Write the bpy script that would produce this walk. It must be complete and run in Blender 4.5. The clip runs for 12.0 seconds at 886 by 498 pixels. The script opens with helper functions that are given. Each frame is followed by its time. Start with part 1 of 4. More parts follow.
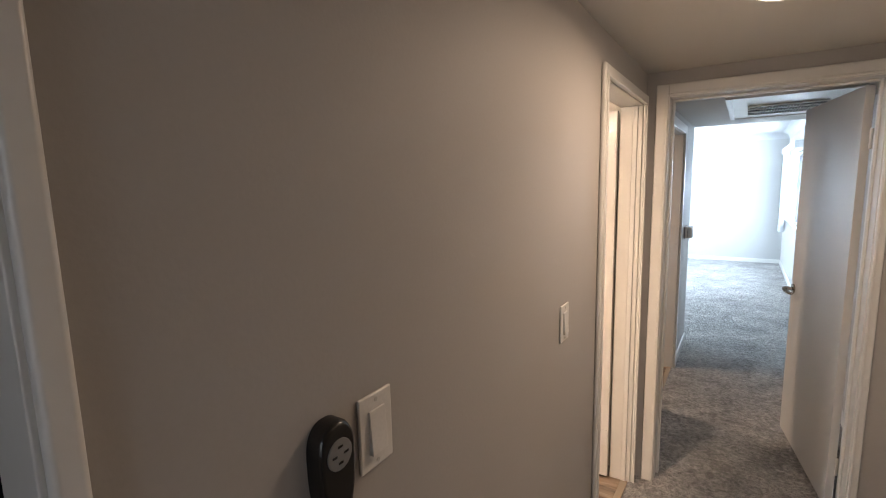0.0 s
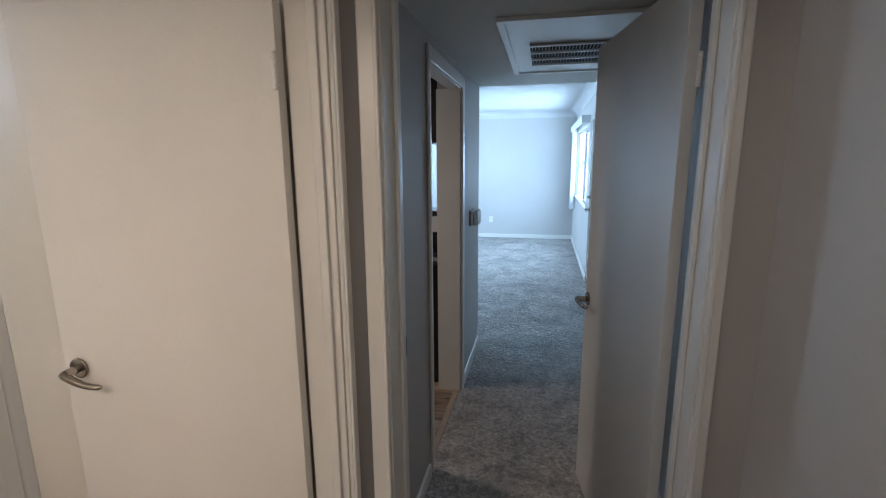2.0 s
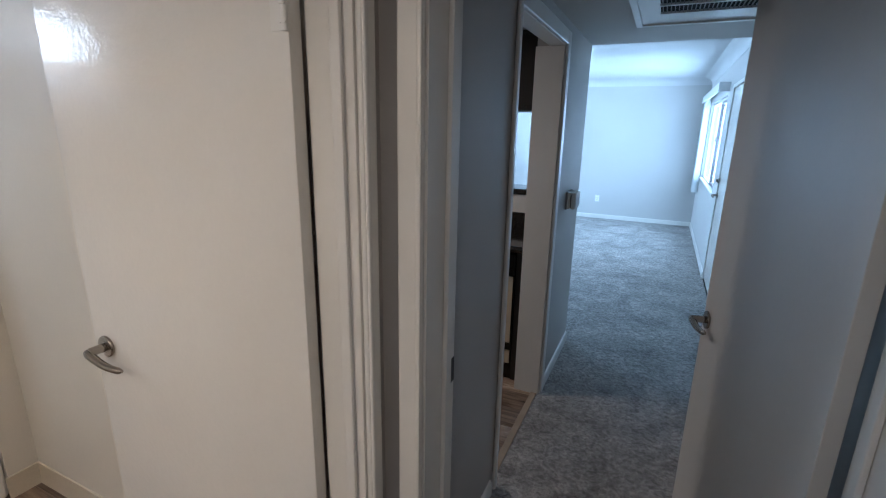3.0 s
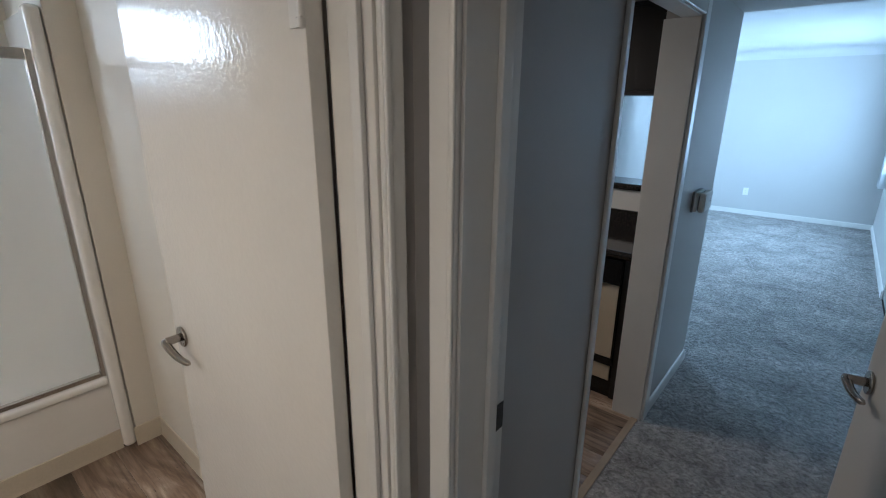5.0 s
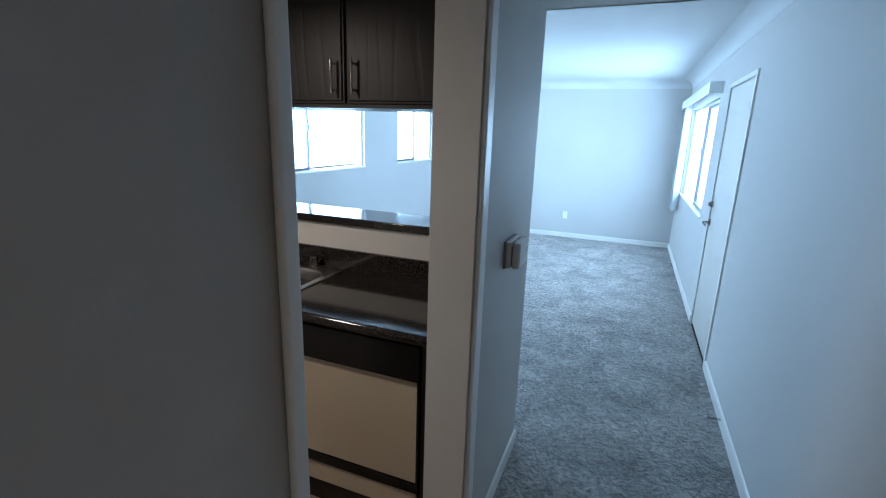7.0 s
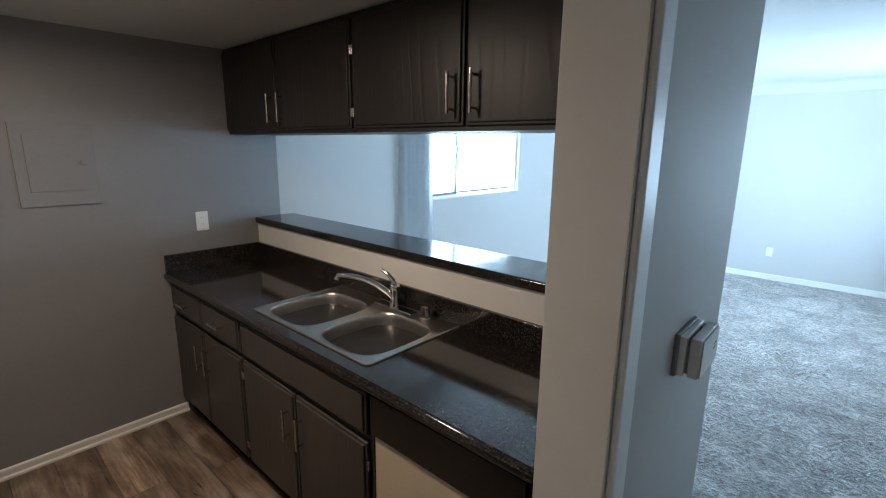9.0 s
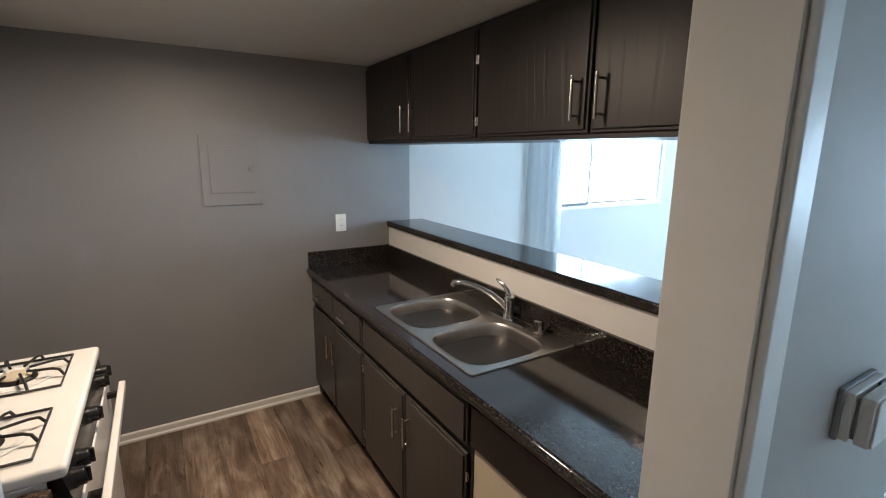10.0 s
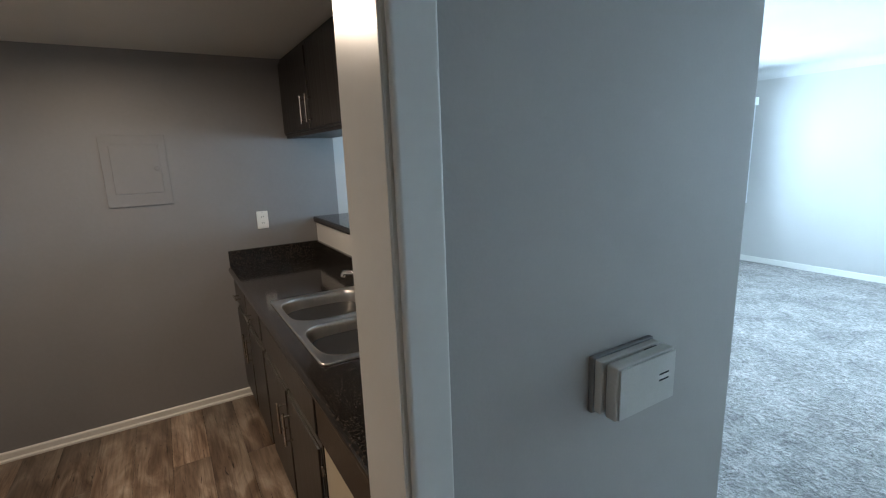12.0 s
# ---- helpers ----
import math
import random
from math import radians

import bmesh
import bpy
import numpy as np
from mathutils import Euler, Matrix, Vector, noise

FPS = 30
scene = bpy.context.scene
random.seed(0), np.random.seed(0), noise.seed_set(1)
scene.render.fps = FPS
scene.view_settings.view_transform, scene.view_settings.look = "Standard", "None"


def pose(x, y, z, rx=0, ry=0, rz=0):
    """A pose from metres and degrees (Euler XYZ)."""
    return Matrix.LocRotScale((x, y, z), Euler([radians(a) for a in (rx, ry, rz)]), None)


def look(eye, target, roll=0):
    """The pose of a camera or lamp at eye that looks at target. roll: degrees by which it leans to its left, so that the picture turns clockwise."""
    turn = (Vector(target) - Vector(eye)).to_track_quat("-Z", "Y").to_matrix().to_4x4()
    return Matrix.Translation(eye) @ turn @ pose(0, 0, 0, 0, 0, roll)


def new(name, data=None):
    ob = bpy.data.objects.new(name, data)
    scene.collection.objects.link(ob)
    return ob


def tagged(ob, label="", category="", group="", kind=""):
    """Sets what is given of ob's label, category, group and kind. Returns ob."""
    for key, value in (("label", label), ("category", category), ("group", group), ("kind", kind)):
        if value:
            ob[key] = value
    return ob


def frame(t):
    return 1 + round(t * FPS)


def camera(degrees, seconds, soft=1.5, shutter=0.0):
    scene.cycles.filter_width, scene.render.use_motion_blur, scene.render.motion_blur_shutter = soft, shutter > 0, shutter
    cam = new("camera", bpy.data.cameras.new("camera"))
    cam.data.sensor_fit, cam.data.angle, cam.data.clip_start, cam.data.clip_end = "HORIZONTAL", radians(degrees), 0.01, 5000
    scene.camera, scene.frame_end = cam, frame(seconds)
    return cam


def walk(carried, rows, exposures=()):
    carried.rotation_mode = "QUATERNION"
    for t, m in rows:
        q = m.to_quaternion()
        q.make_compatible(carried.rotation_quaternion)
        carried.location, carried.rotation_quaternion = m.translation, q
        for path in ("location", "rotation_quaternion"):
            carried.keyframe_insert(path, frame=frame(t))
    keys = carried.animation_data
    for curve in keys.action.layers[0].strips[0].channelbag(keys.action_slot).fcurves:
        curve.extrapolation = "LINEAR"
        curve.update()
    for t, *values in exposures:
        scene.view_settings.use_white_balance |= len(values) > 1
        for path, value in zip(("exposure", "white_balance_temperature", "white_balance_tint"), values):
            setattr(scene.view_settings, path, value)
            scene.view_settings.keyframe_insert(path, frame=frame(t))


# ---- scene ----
cam = camera(87.3, 12.0, soft=1.1)
PATH = [
    (0, (-0.135, 0.253, 1.679), (-1.211, 1.915, 1.396), -1.3),
    (0.5, (-0.101, 0.631, 1.66), (-0.955, 2.411, 1.341), -1.2),
    (1, (-0.109, 1.018, 1.639), (-0.727, 2.888, 1.291), -0.5),
    (1.5, (-0.127, 1.378, 1.624), (-0.552, 3.299, 1.264), -0.2),
    (2, (-0.056, 1.688, 1.613), (-0.47, 3.606, 1.225), -0.4),
    (2.5, (-0.019, 1.895, 1.615), (-0.597, 3.756, 1.165), 0.5),
    (3, (-0.05, 2.051, 1.614), (-0.861, 3.806, 1.103), 1.1),
    (3.5, (-0.052, 2.126, 1.619), (-1.098, 3.739, 1.069), 1.2),
    (3.7, (-0.047, 2.152, 1.625), (-1.181, 3.701, 1.064), 1.1),
    (5.3, (-0.012, 2.399, 1.663), (-1.244, 3.859, 1.07), 0.4),
    (5.5, (-0.031, 2.586, 1.642), (-1.181, 4.116, 1.063), 1.0),
    (6, (-0.055, 2.834, 1.626), (-1.028, 4.494, 1.081), 2.1),
    (6.5, (-0.135, 3.106, 1.64), (-0.916, 4.874, 1.125), 2.0),
    (6.7, (-0.147, 3.189, 1.628), (-0.857, 4.991, 1.127), 1.8),
    (8.3, (-0.236, 3.724, 1.665), (-1.15, 5.451, 1.237), 1.8),
    (8.5, (-0.265, 3.756, 1.665), (-1.285, 5.423, 1.239), 1.5),
    (9, (-0.29, 3.85, 1.672), (-1.595, 5.301, 1.236), 0.7),
    (9.5, (-0.283, 3.907, 1.672), (-1.81, 5.125, 1.244), 0.7),
    (10, (-0.27, 3.922, 1.673), (-1.939, 4.945, 1.265), 0.6),
    (10.5, (-0.248, 3.955, 1.667), (-1.997, 4.84, 1.268), 0.4),
    (11, (-0.186, 4.035, 1.65), (-1.968, 4.848, 1.243), 0.1),
    (11.5, (-0.114, 4.203, 1.624), (-1.874, 5.054, 1.202), -1.3),
    (12, (-0.036, 4.405, 1.6), (-1.717, 5.409, 1.19), -2.1),
]
EXPOSURES = [(0.0, 0.88, 7050, 18), (0.5, 0.68, 6900, 18), (1.0, 0.35, 6650, 15), (1.5, 0.08, 6300, 13), (2.5, -0.3, 5600, 11), (3.5, -0.2, 5450, 10), (5.5, -0.27, 5450, 7),
             (6.5, -0.1, 5550, 8), (8.5, -0.2, 6050, 9), (9.0, 0.1, 6250, 10), (9.5, 0.5, 6450, 10), (10.5, 0.75, 6350, 10), (11.0, 0.8, 6350, 10), (11.5, 0.95, 6350, 9), (12.0, 0.35, 6450, 9)]
walk(cam, [(t, look(eye, target, roll)) for t, eye, target, roll in PATH], EXPOSURES)

# ---- world, sun, lamps ----
world = bpy.data.worlds.new("sky")
scene.world = world
world.use_nodes = True
wn = world.node_tree.nodes
sky = wn.new("ShaderNodeTexSky")
sky.sky_type, sky.sun_disc = "NISHITA", False
sky.sun_elevation, sky.sun_rotation = radians(50), radians(200)
wn["Background"].inputs["Strength"].default_value = 0.15
world.node_tree.links.new(sky.outputs["Color"], wn["Background"].inputs["Color"])

sun_data = bpy.data.lights.new("sun", "SUN")
sun_data.energy, sun_data.angle, sun_data.color = 1.0, radians(12), (1.0, 0.95, 0.88)
sun_lamp = new("sun", sun_data)
sun_lamp.matrix_world = look((0, 0, 20), (0.7, 8.0, 0))

DAY = (0.535, 0.775, 1.0)
WARM = (1.0, 0.80, 0.60)


def window_light(name, eye, target, w, h, watts, colour=DAY):
    d = bpy.data.lights.new(name, "AREA")
    d.shape, d.size, d.size_y, d.energy, d.color = "RECTANGLE", w, h, watts, colour
    ob = new(name, d)
    ob.matrix_world = look(eye, target)
    return ob


def bulb(name, at, watts, colour=WARM, size=0.18):
    d = bpy.data.lights.new(name, "AREA")
    d.shape, d.size, d.energy, d.color = "DISK", size, watts, colour
    ob = new(name, d)
    ob.matrix_world = look(at, (at[0], at[1] + 0.0001, 0))
    return ob


window_light("window_light_east", (0.635, 9.48, 1.455), (-1, 9.48, 1.455), 2.19, 1.12, 92)
window_light("window_light_west", (-3.40, 7.70, 1.58), (-1, 7.70, 1.58), 1.54, 0.82, 70)
window_light("window_light_west_far", (-3.40, 9.98, 1.58), (-1, 9.98, 1.58), 1.24, 0.82, 52)
window_light("window_light_bath", (-3.21, 1.94, 2.015), (-1, 1.94, 2.015), 0.56, 0.28, 8, (0.85, 0.93, 1.0))
bulb("hall_bulb", (-0.04, 1.80, 2.138), 4.6)
bulb("kitchen_bulb", (-1.96, 4.11, 2.158), 16.5, (1.0, 0.80, 0.62), 0.24)
bulb("bath_bulb", (-1.10, 1.15, 2.138), 19.0)
# Added source behind the start, unseen; it brightens the first hall.
window_light("added_light_hall", (-0.02, -1.31, 1.45), (-0.02, 1, 1.45), 0.74, 1.04, 1.0, (0.80, 0.90, 1.0))


# ---- materials ----
def mat(name, colour, rough=0.5, metal=0.0, vary=0.06, scale=3.0, fine=180.0, bump=0.1, dist=0.002,
        spec=0.5, coat=0.0, stretch=(1, 1, 1), colour2=None, speck=None, random=0.0, emit=None, fine_vary=0.04):
    """A painted, woven or solid surface: broad and fine variation, and fine relief."""
    m = bpy.data.materials.new(name)
    m.use_nodes = True
    n, l = m.node_tree.nodes, m.node_tree.links
    b = n["Principled BSDF"]
    b.inputs["Roughness"].default_value, b.inputs["Metallic"].default_value = rough, metal
    b.inputs["Specular IOR Level"].default_value, b.inputs["Coat Weight"].default_value = spec, coat
    b.inputs["Coat Roughness"].default_value = 0.06
    co, mp = n.new("ShaderNodeTexCoord"), n.new("ShaderNodeMapping")
    mp.inputs["Scale"].default_value = stretch
    l.new(co.outputs["Object"], mp.inputs["Vector"])
    big, small = n.new("ShaderNodeTexNoise"), n.new("ShaderNodeTexNoise")
    for t, s, det in ((big, scale, 4), (small, fine, 3)):
        t.inputs["Scale"].default_value, t.inputs["Detail"].default_value = s, det
        l.new(mp.outputs["Vector"], t.inputs["Vector"])
    ramp = n.new("ShaderNodeValToRGB")
    c2 = colour2 or tuple(min(1, c * (1 + vary)) for c in colour)
    c1 = colour if colour2 else tuple(c * (1 - vary) for c in colour)
    ramp.color_ramp.elements[0].color, ramp.color_ramp.elements[1].color = (*c1, 1), (*c2, 1)
    ramp.color_ramp.elements[0].position, ramp.color_ramp.elements[1].position = 0.3, 0.7
    l.new(big.outputs["Fac"], ramp.inputs["Fac"])
    out = ramp.outputs["Color"]
    hsv = n.new("ShaderNodeHueSaturation")
    val = n.new("ShaderNodeMapRange")
    val.inputs["From Min"].default_value, val.inputs["From Max"].default_value = 0.25, 0.75
    val.inputs["To Min"].default_value, val.inputs["To Max"].default_value = 1 - fine_vary, 1 + fine_vary
    l.new(small.outputs["Fac"], val.inputs["Value"])
    l.new(val.outputs["Result"], hsv.inputs["Value"])
    l.new(out, hsv.inputs["Color"])
    out = hsv.outputs["Color"]
    if random:
        info, h2, mr = n.new("ShaderNodeObjectInfo"), n.new("ShaderNodeHueSaturation"), n.new("ShaderNodeMapRange")
        mr.inputs["To Min"].default_value, mr.inputs["To Max"].default_value = 1 - random, 1 + random
        l.new(info.outputs["Random"], mr.inputs["Value"])
        l.new(mr.outputs["Result"], h2.inputs["Value"])
        l.new(out, h2.inputs["Color"])
        out = h2.outputs["Color"]
        shift = n.new("ShaderNodeVectorMath")
        shift.operation = "MULTIPLY_ADD"
        shift.inputs[1].default_value = (37, 11, 5)
        l.new(info.outputs["Random"], shift.inputs[0])
        l.new(co.outputs["Object"], shift.inputs[2])
        l.new(shift.outputs["Vector"], mp.inputs["Vector"])
    if speck:
        for sc, col, lim in speck:
            v, r, mix = n.new("ShaderNodeTexNoise"), n.new("ShaderNodeValToRGB"), n.new("ShaderNodeMix")
            v.inputs["Scale"].default_value, v.inputs["Detail"].default_value = sc, 2
            r.color_ramp.elements[0].position, r.color_ramp.elements[1].position = lim, lim + 0.05
            mix.data_type = "RGBA"
            l.new(mp.outputs["Vector"], v.inputs["Vector"])
            l.new(v.outputs["Fac"], r.inputs["Fac"])
            l.new(r.outputs["Color"], mix.inputs["Factor"])
            l.new(out, mix.inputs["A"])
            mix.inputs["B"].default_value = (*col, 1)
            out = mix.outputs["Result"]
    l.new(out, b.inputs["Base Color"])
    rv = n.new("ShaderNodeMapRange")
    rv.inputs["To Min"].default_value, rv.inputs["To Max"].default_value = rough * 0.85, min(1, rough * 1.15)
    l.new(big.outputs["Fac"], rv.inputs["Value"])
    l.new(rv.outputs["Result"], b.inputs["Roughness"])
    if bump:
        bp = n.new("ShaderNodeBump")
        bp.inputs["Strength"].default_value, bp.inputs["Distance"].default_value = bump, dist
        l.new(small.outputs["Fac"], bp.inputs["Height"])
        l.new(bp.outputs["Normal"], b.inputs["Normal"])
    if emit:
        b.inputs["Emission Color"].default_value, b.inputs["Emission Strength"].default_value = (*emit[0], 1), emit[1]
    return m


# One wall paint in two copies: darker for the hall, lightened for daylit rooms.
WALL = mat("greige_wall_paint", (0.45, 0.425, 0.40), 0.6, scale=1.2, fine=140, bump=0.12, vary=0.03, fine_vary=0.015)
LIVING = mat("wall_paint_lit", (0.51, 0.50, 0.485), 0.55, scale=1.2, fine=140, bump=0.12, vary=0.03, fine_vary=0.015)
ACCENT = mat("grey_accent_paint", (0.225, 0.22, 0.225), 0.46, scale=1.6, fine=45, bump=0.28, vary=0.05, fine_vary=0.02)
CREAM_WALL = mat("cream_bath_paint", (0.70, 0.655, 0.575), 0.5, scale=1.2, fine=120, bump=0.1, vary=0.03, fine_vary=0.015)
CEIL = mat("ceiling_paint", (0.60, 0.575, 0.53), 0.7, scale=2, fine=220, bump=0.3, vary=0.03)
CEIL_LIV = mat("living_ceiling_paint", (0.59, 0.59, 0.585), 0.7, scale=2, fine=220, bump=0.3, vary=0.03)
TRIM = mat("white_gloss_trim", (0.74, 0.72, 0.68), 0.30, scale=4, fine=70, bump=0.01, vary=0.03, fine_vary=0.01)
HALLDOOR = mat("white_satin_door", (0.66, 0.645, 0.62), 0.5, scale=2, fine=75, bump=0.2, vary=0.03, fine_vary=0.01)
DOOR = mat("white_gloss_door", (0.75, 0.72, 0.67), 0.10, scale=2, fine=75, bump=0.35, vary=0.03, fine_vary=0.01)


def carpet_material():
    """Cut pile: shade between tufts put into the colour, brushed patches and trodden marks."""
    m = bpy.data.materials.new("grey_brown_carpet")
    m.use_nodes = True
    n, l = m.node_tree.nodes, m.node_tree.links
    b = n["Principled BSDF"]
    b.inputs["Roughness"].default_value, b.inputs["Specular IOR Level"].default_value = 0.95, 0.08
    b.inputs["Sheen Weight"].default_value = 0.15
    co = n.new("ShaderNodeTexCoord")
    tex = []
    for s, det, warp in ((2.6, 5, 1.2), (13, 4, 2.2), (48, 3, 0.8), (170, 2, 0.0)):
        t = n.new("ShaderNodeTexNoise")
        t.inputs["Scale"].default_value, t.inputs["Detail"].default_value, t.inputs["Distortion"].default_value = s, det, warp
        l.new(co.outputs["Object"], t.inputs["Vector"])
        tex.append(t.outputs["Fac"])

    def mapped(src, lo, hi, a=0.32, z=0.68):
        r = n.new("ShaderNodeMapRange")
        for k, v in (("From Min", a), ("From Max", z), ("To Min", lo), ("To Max", hi)):
            r.inputs[k].default_value = v
        l.new(src, r.inputs["Value"])
        return r.outputs["Result"]

    def times(p, q, op="MULTIPLY"):
        r = n.new("ShaderNodeMath")
        r.operation = op
        l.new(p, r.inputs[0])
        l.new(q, r.inputs[1])
        return r.outputs["Value"]

    v = times(times(mapped(tex[0], 0.74, 1.20), mapped(tex[1], 0.66, 1.24)), times(mapped(tex[2], 0.70, 1.22), mapped(tex[3], 0.88, 1.12)))
    hsv = n.new("ShaderNodeHueSaturation")
    hsv.inputs["Color"].default_value = (0.42, 0.40, 0.38, 1)
    l.new(v, hsv.inputs["Value"])
    l.new(hsv.outputs["Color"], b.inputs["Base Color"])
    h = times(times(mapped(tex[1], 0, 0.9), mapped(tex[2], 0, 0.6), "ADD"), mapped(tex[3], 0, 0.25), "ADD")
    bp = n.new("ShaderNodeBump")
    bp.inputs["Strength"].default_value, bp.inputs["Distance"].default_value = 1.0, 0.015
    l.new(h, bp.inputs["Height"])
    l.new(bp.outputs["Normal"], b.inputs["Normal"])
    return m


CARPET = carpet_material()


def plank_material():
    """Weathered wood print: long streaks, pale worn patches and dark checks, shifted from plank to plank."""
    m = bpy.data.materials.new("grey_brown_vinyl_plank")
    m.use_nodes = True
    n, l = m.node_tree.nodes, m.node_tree.links
    b = n["Principled BSDF"]
    co, info, shift = n.new("ShaderNodeTexCoord"), n.new("ShaderNodeObjectInfo"), n.new("ShaderNodeVectorMath")
    shift.operation = "MULTIPLY_ADD"
    shift.inputs[1].default_value = (37, 11, 5)
    l.new(info.outputs["Random"], shift.inputs[0])
    l.new(co.outputs["Object"], shift.inputs[2])

    def noise(stretch, scale, detail, warp):
        mp, t = n.new("ShaderNodeMapping"), n.new("ShaderNodeTexNoise")
        mp.inputs["Scale"].default_value = stretch
        for k, v in (("Scale", scale), ("Detail", detail), ("Distortion", warp), ("Roughness", 0.6)):
            t.inputs[k].default_value = v
        l.new(shift.outputs["Vector"], mp.inputs["Vector"])
        l.new(mp.outputs["Vector"], t.inputs["Vector"])
        return t.outputs["Fac"]

    def ramp(src, stops):
        r = n.new("ShaderNodeValToRGB")
        e = r.color_ramp.elements
        e[0].position, e[0].color = stops[0][0], (*stops[0][1], 1)
        e[1].position, e[1].color = stops[-1][0], (*stops[-1][1], 1)
        for p, c in stops[1:-1]:
            e.new(p).color = (*c, 1)
        l.new(src, r.inputs["Fac"])
        return r.outputs["Color"]

    def mul(p, q):
        x = n.new("ShaderNodeMix")
        x.data_type, x.blend_type = "RGBA", "MULTIPLY"
        x.inputs["Factor"].default_value = 1.0
        l.new(p, x.inputs["A"])
        l.new(q, x.inputs["B"])
        return x.outputs["Result"]

    broad = noise((1.0, 3.5, 1), 2.6, 5, 0.9)
    grain = noise((0.5, 9, 1), 7, 5, 0.5)
    check = noise((0.9, 7, 1), 6.5, 4, 1.3)
    col = ramp(broad, ((0.32, (0.125, 0.080, 0.055)), (0.47, (0.225, 0.157, 0.112)), (0.57, (0.32, 0.24, 0.18)), (0.68, (0.44, 0.36, 0.285))))
    col = mul(col, ramp(grain, ((0.30, (0.50, 0.47, 0.45)), (0.50, (0.96, 0.95, 0.94)), (0.70, (1.22, 1.21, 1.2)))))
    col = mul(col, ramp(check, ((0.315, (0.20, 0.17, 0.15)), (0.35, (1.0, 1.0, 1.0)))))
    tone, mr = n.new("ShaderNodeHueSaturation"), n.new("ShaderNodeMapRange")
    mr.inputs["To Min"].default_value, mr.inputs["To Max"].default_value = 0.62, 1.40
    l.new(info.outputs["Random"], mr.inputs["Value"])
    l.new(mr.outputs["Result"], tone.inputs["Value"])
    l.new(col, tone.inputs["Color"])
    l.new(tone.outputs["Color"], b.inputs["Base Color"])
    b.inputs["Roughness"].default_value = 0.38
    bp = n.new("ShaderNodeBump")
    bp.inputs["Strength"].default_value, bp.inputs["Distance"].default_value = 0.2, 0.001
    l.new(grain, bp.inputs["Height"])
    l.new(bp.outputs["Normal"], b.inputs["Normal"])
    return m


PLANK = plank_material()
GROUT = mat("dark_joint", (0.05, 0.042, 0.035), 0.8)


def oak_paint(name, colour, rough, relief):
    """Dark paint over open oak grain: arched growth rings and short pores stand in the relief."""
    m = mat(name, colour, rough, scale=5, fine=120, bump=0, stretch=(1, 1, 0.10), vary=0.15, spec=0.35)
    n, l = m.node_tree.nodes, m.node_tree.links
    b = n["Principled BSDF"]
    co, mp = n.new("ShaderNodeTexCoord"), n.new("ShaderNodeMapping")
    mp.inputs["Scale"].default_value = (1, 1, 0.16)
    l.new(co.outputs["Object"], mp.inputs["Vector"])
    rings, pores, mask, add = n.new("ShaderNodeTexWave"), n.new("ShaderNodeTexNoise"), n.new("ShaderNodeMapRange"), n.new("ShaderNodeMath")
    rings.wave_type, rings.bands_direction = "BANDS", "X"
    for k, v in (("Scale", 4.5), ("Distortion", 16), ("Detail", 2.5), ("Detail Scale", 0.7)):
        rings.inputs[k].default_value = v
    pores.inputs["Scale"].default_value, pores.inputs["Detail"].default_value = 130, 3
    mask.inputs["From Min"].default_value, mask.inputs["From Max"].default_value = 0.0, 0.22
    l.new(mp.outputs["Vector"], rings.inputs["Vector"])
    l.new(mp.outputs["Vector"], pores.inputs["Vector"])
    l.new(rings.outputs["Fac"], mask.inputs["Value"])
    add.operation = "MULTIPLY_ADD"
    l.new(pores.outputs["Fac"], add.inputs[0])
    add.inputs[1].default_value = 0.8
    l.new(mask.outputs["Result"], add.inputs[2])
    bp = n.new("ShaderNodeBump")
    bp.inputs["Strength"].default_value, bp.inputs["Distance"].default_value = relief, 0.0015
    l.new(add.outputs["Value"], bp.inputs["Height"])
    l.new(bp.outputs["Normal"], b.inputs["Normal"])
    return m


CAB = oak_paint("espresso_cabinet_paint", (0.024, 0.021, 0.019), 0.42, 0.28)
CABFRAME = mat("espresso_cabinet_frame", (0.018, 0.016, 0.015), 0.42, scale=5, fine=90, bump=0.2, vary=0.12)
# Same finish as CAB, with the light on the lower fronts in its colour.
CABLOW = oak_paint("espresso_cabinet_paint_lit", (0.060, 0.052, 0.046), 0.40, 0.16)
GRANITE = mat("dark_granite", (0.014, 0.013, 0.012), 0.09, scale=20, fine=300, bump=0.02, vary=0.3, spec=0.6,
              speck=((110, (0.046, 0.034, 0.026), 0.55), (150, (0.005, 0.005, 0.005), 0.60), (180, (0.125, 0.10, 0.08), 0.645)))
STEEL = mat("brushed_steel", (0.62, 0.595, 0.56), 0.22, 1.0, scale=8, fine=300, bump=0, stretch=(1, 6, 1), vary=0.05)
BASIN = mat("satin_steel_sink", (0.60, 0.575, 0.54), 0.30, 1.0, scale=9, bump=0, stretch=(1, 5, 1), vary=0.05)
CHROME = mat("chrome", (0.72, 0.72, 0.72), 0.07, 1.0, bump=0, vary=0.03)
NICKEL = mat("satin_nickel", (0.38, 0.34, 0.30), 0.22, 1.0, bump=0, vary=0.05)
WHITE = mat("white_enamel", (0.80, 0.78, 0.74), 0.16, scale=6, fine=40, bump=0.02, vary=0.02, fine_vary=0.01)
BLACK = mat("black_plastic", (0.010, 0.010, 0.010), 0.22, scale=20, fine=200, bump=0.03, vary=0.2)
IRON = mat("black_cast_iron", (0.012, 0.010, 0.010), 0.45, scale=30, fine=260, bump=0.2, vary=0.3)
CREAM = mat("cream_appliance_panel", (0.62, 0.53, 0.39), 0.35, scale=4, fine=120, bump=0.05, vary=0.03)
PLASTIC = mat("white_plastic", (0.78, 0.76, 0.72), 0.3, scale=10, fine=200, bump=0.02, vary=0.02)
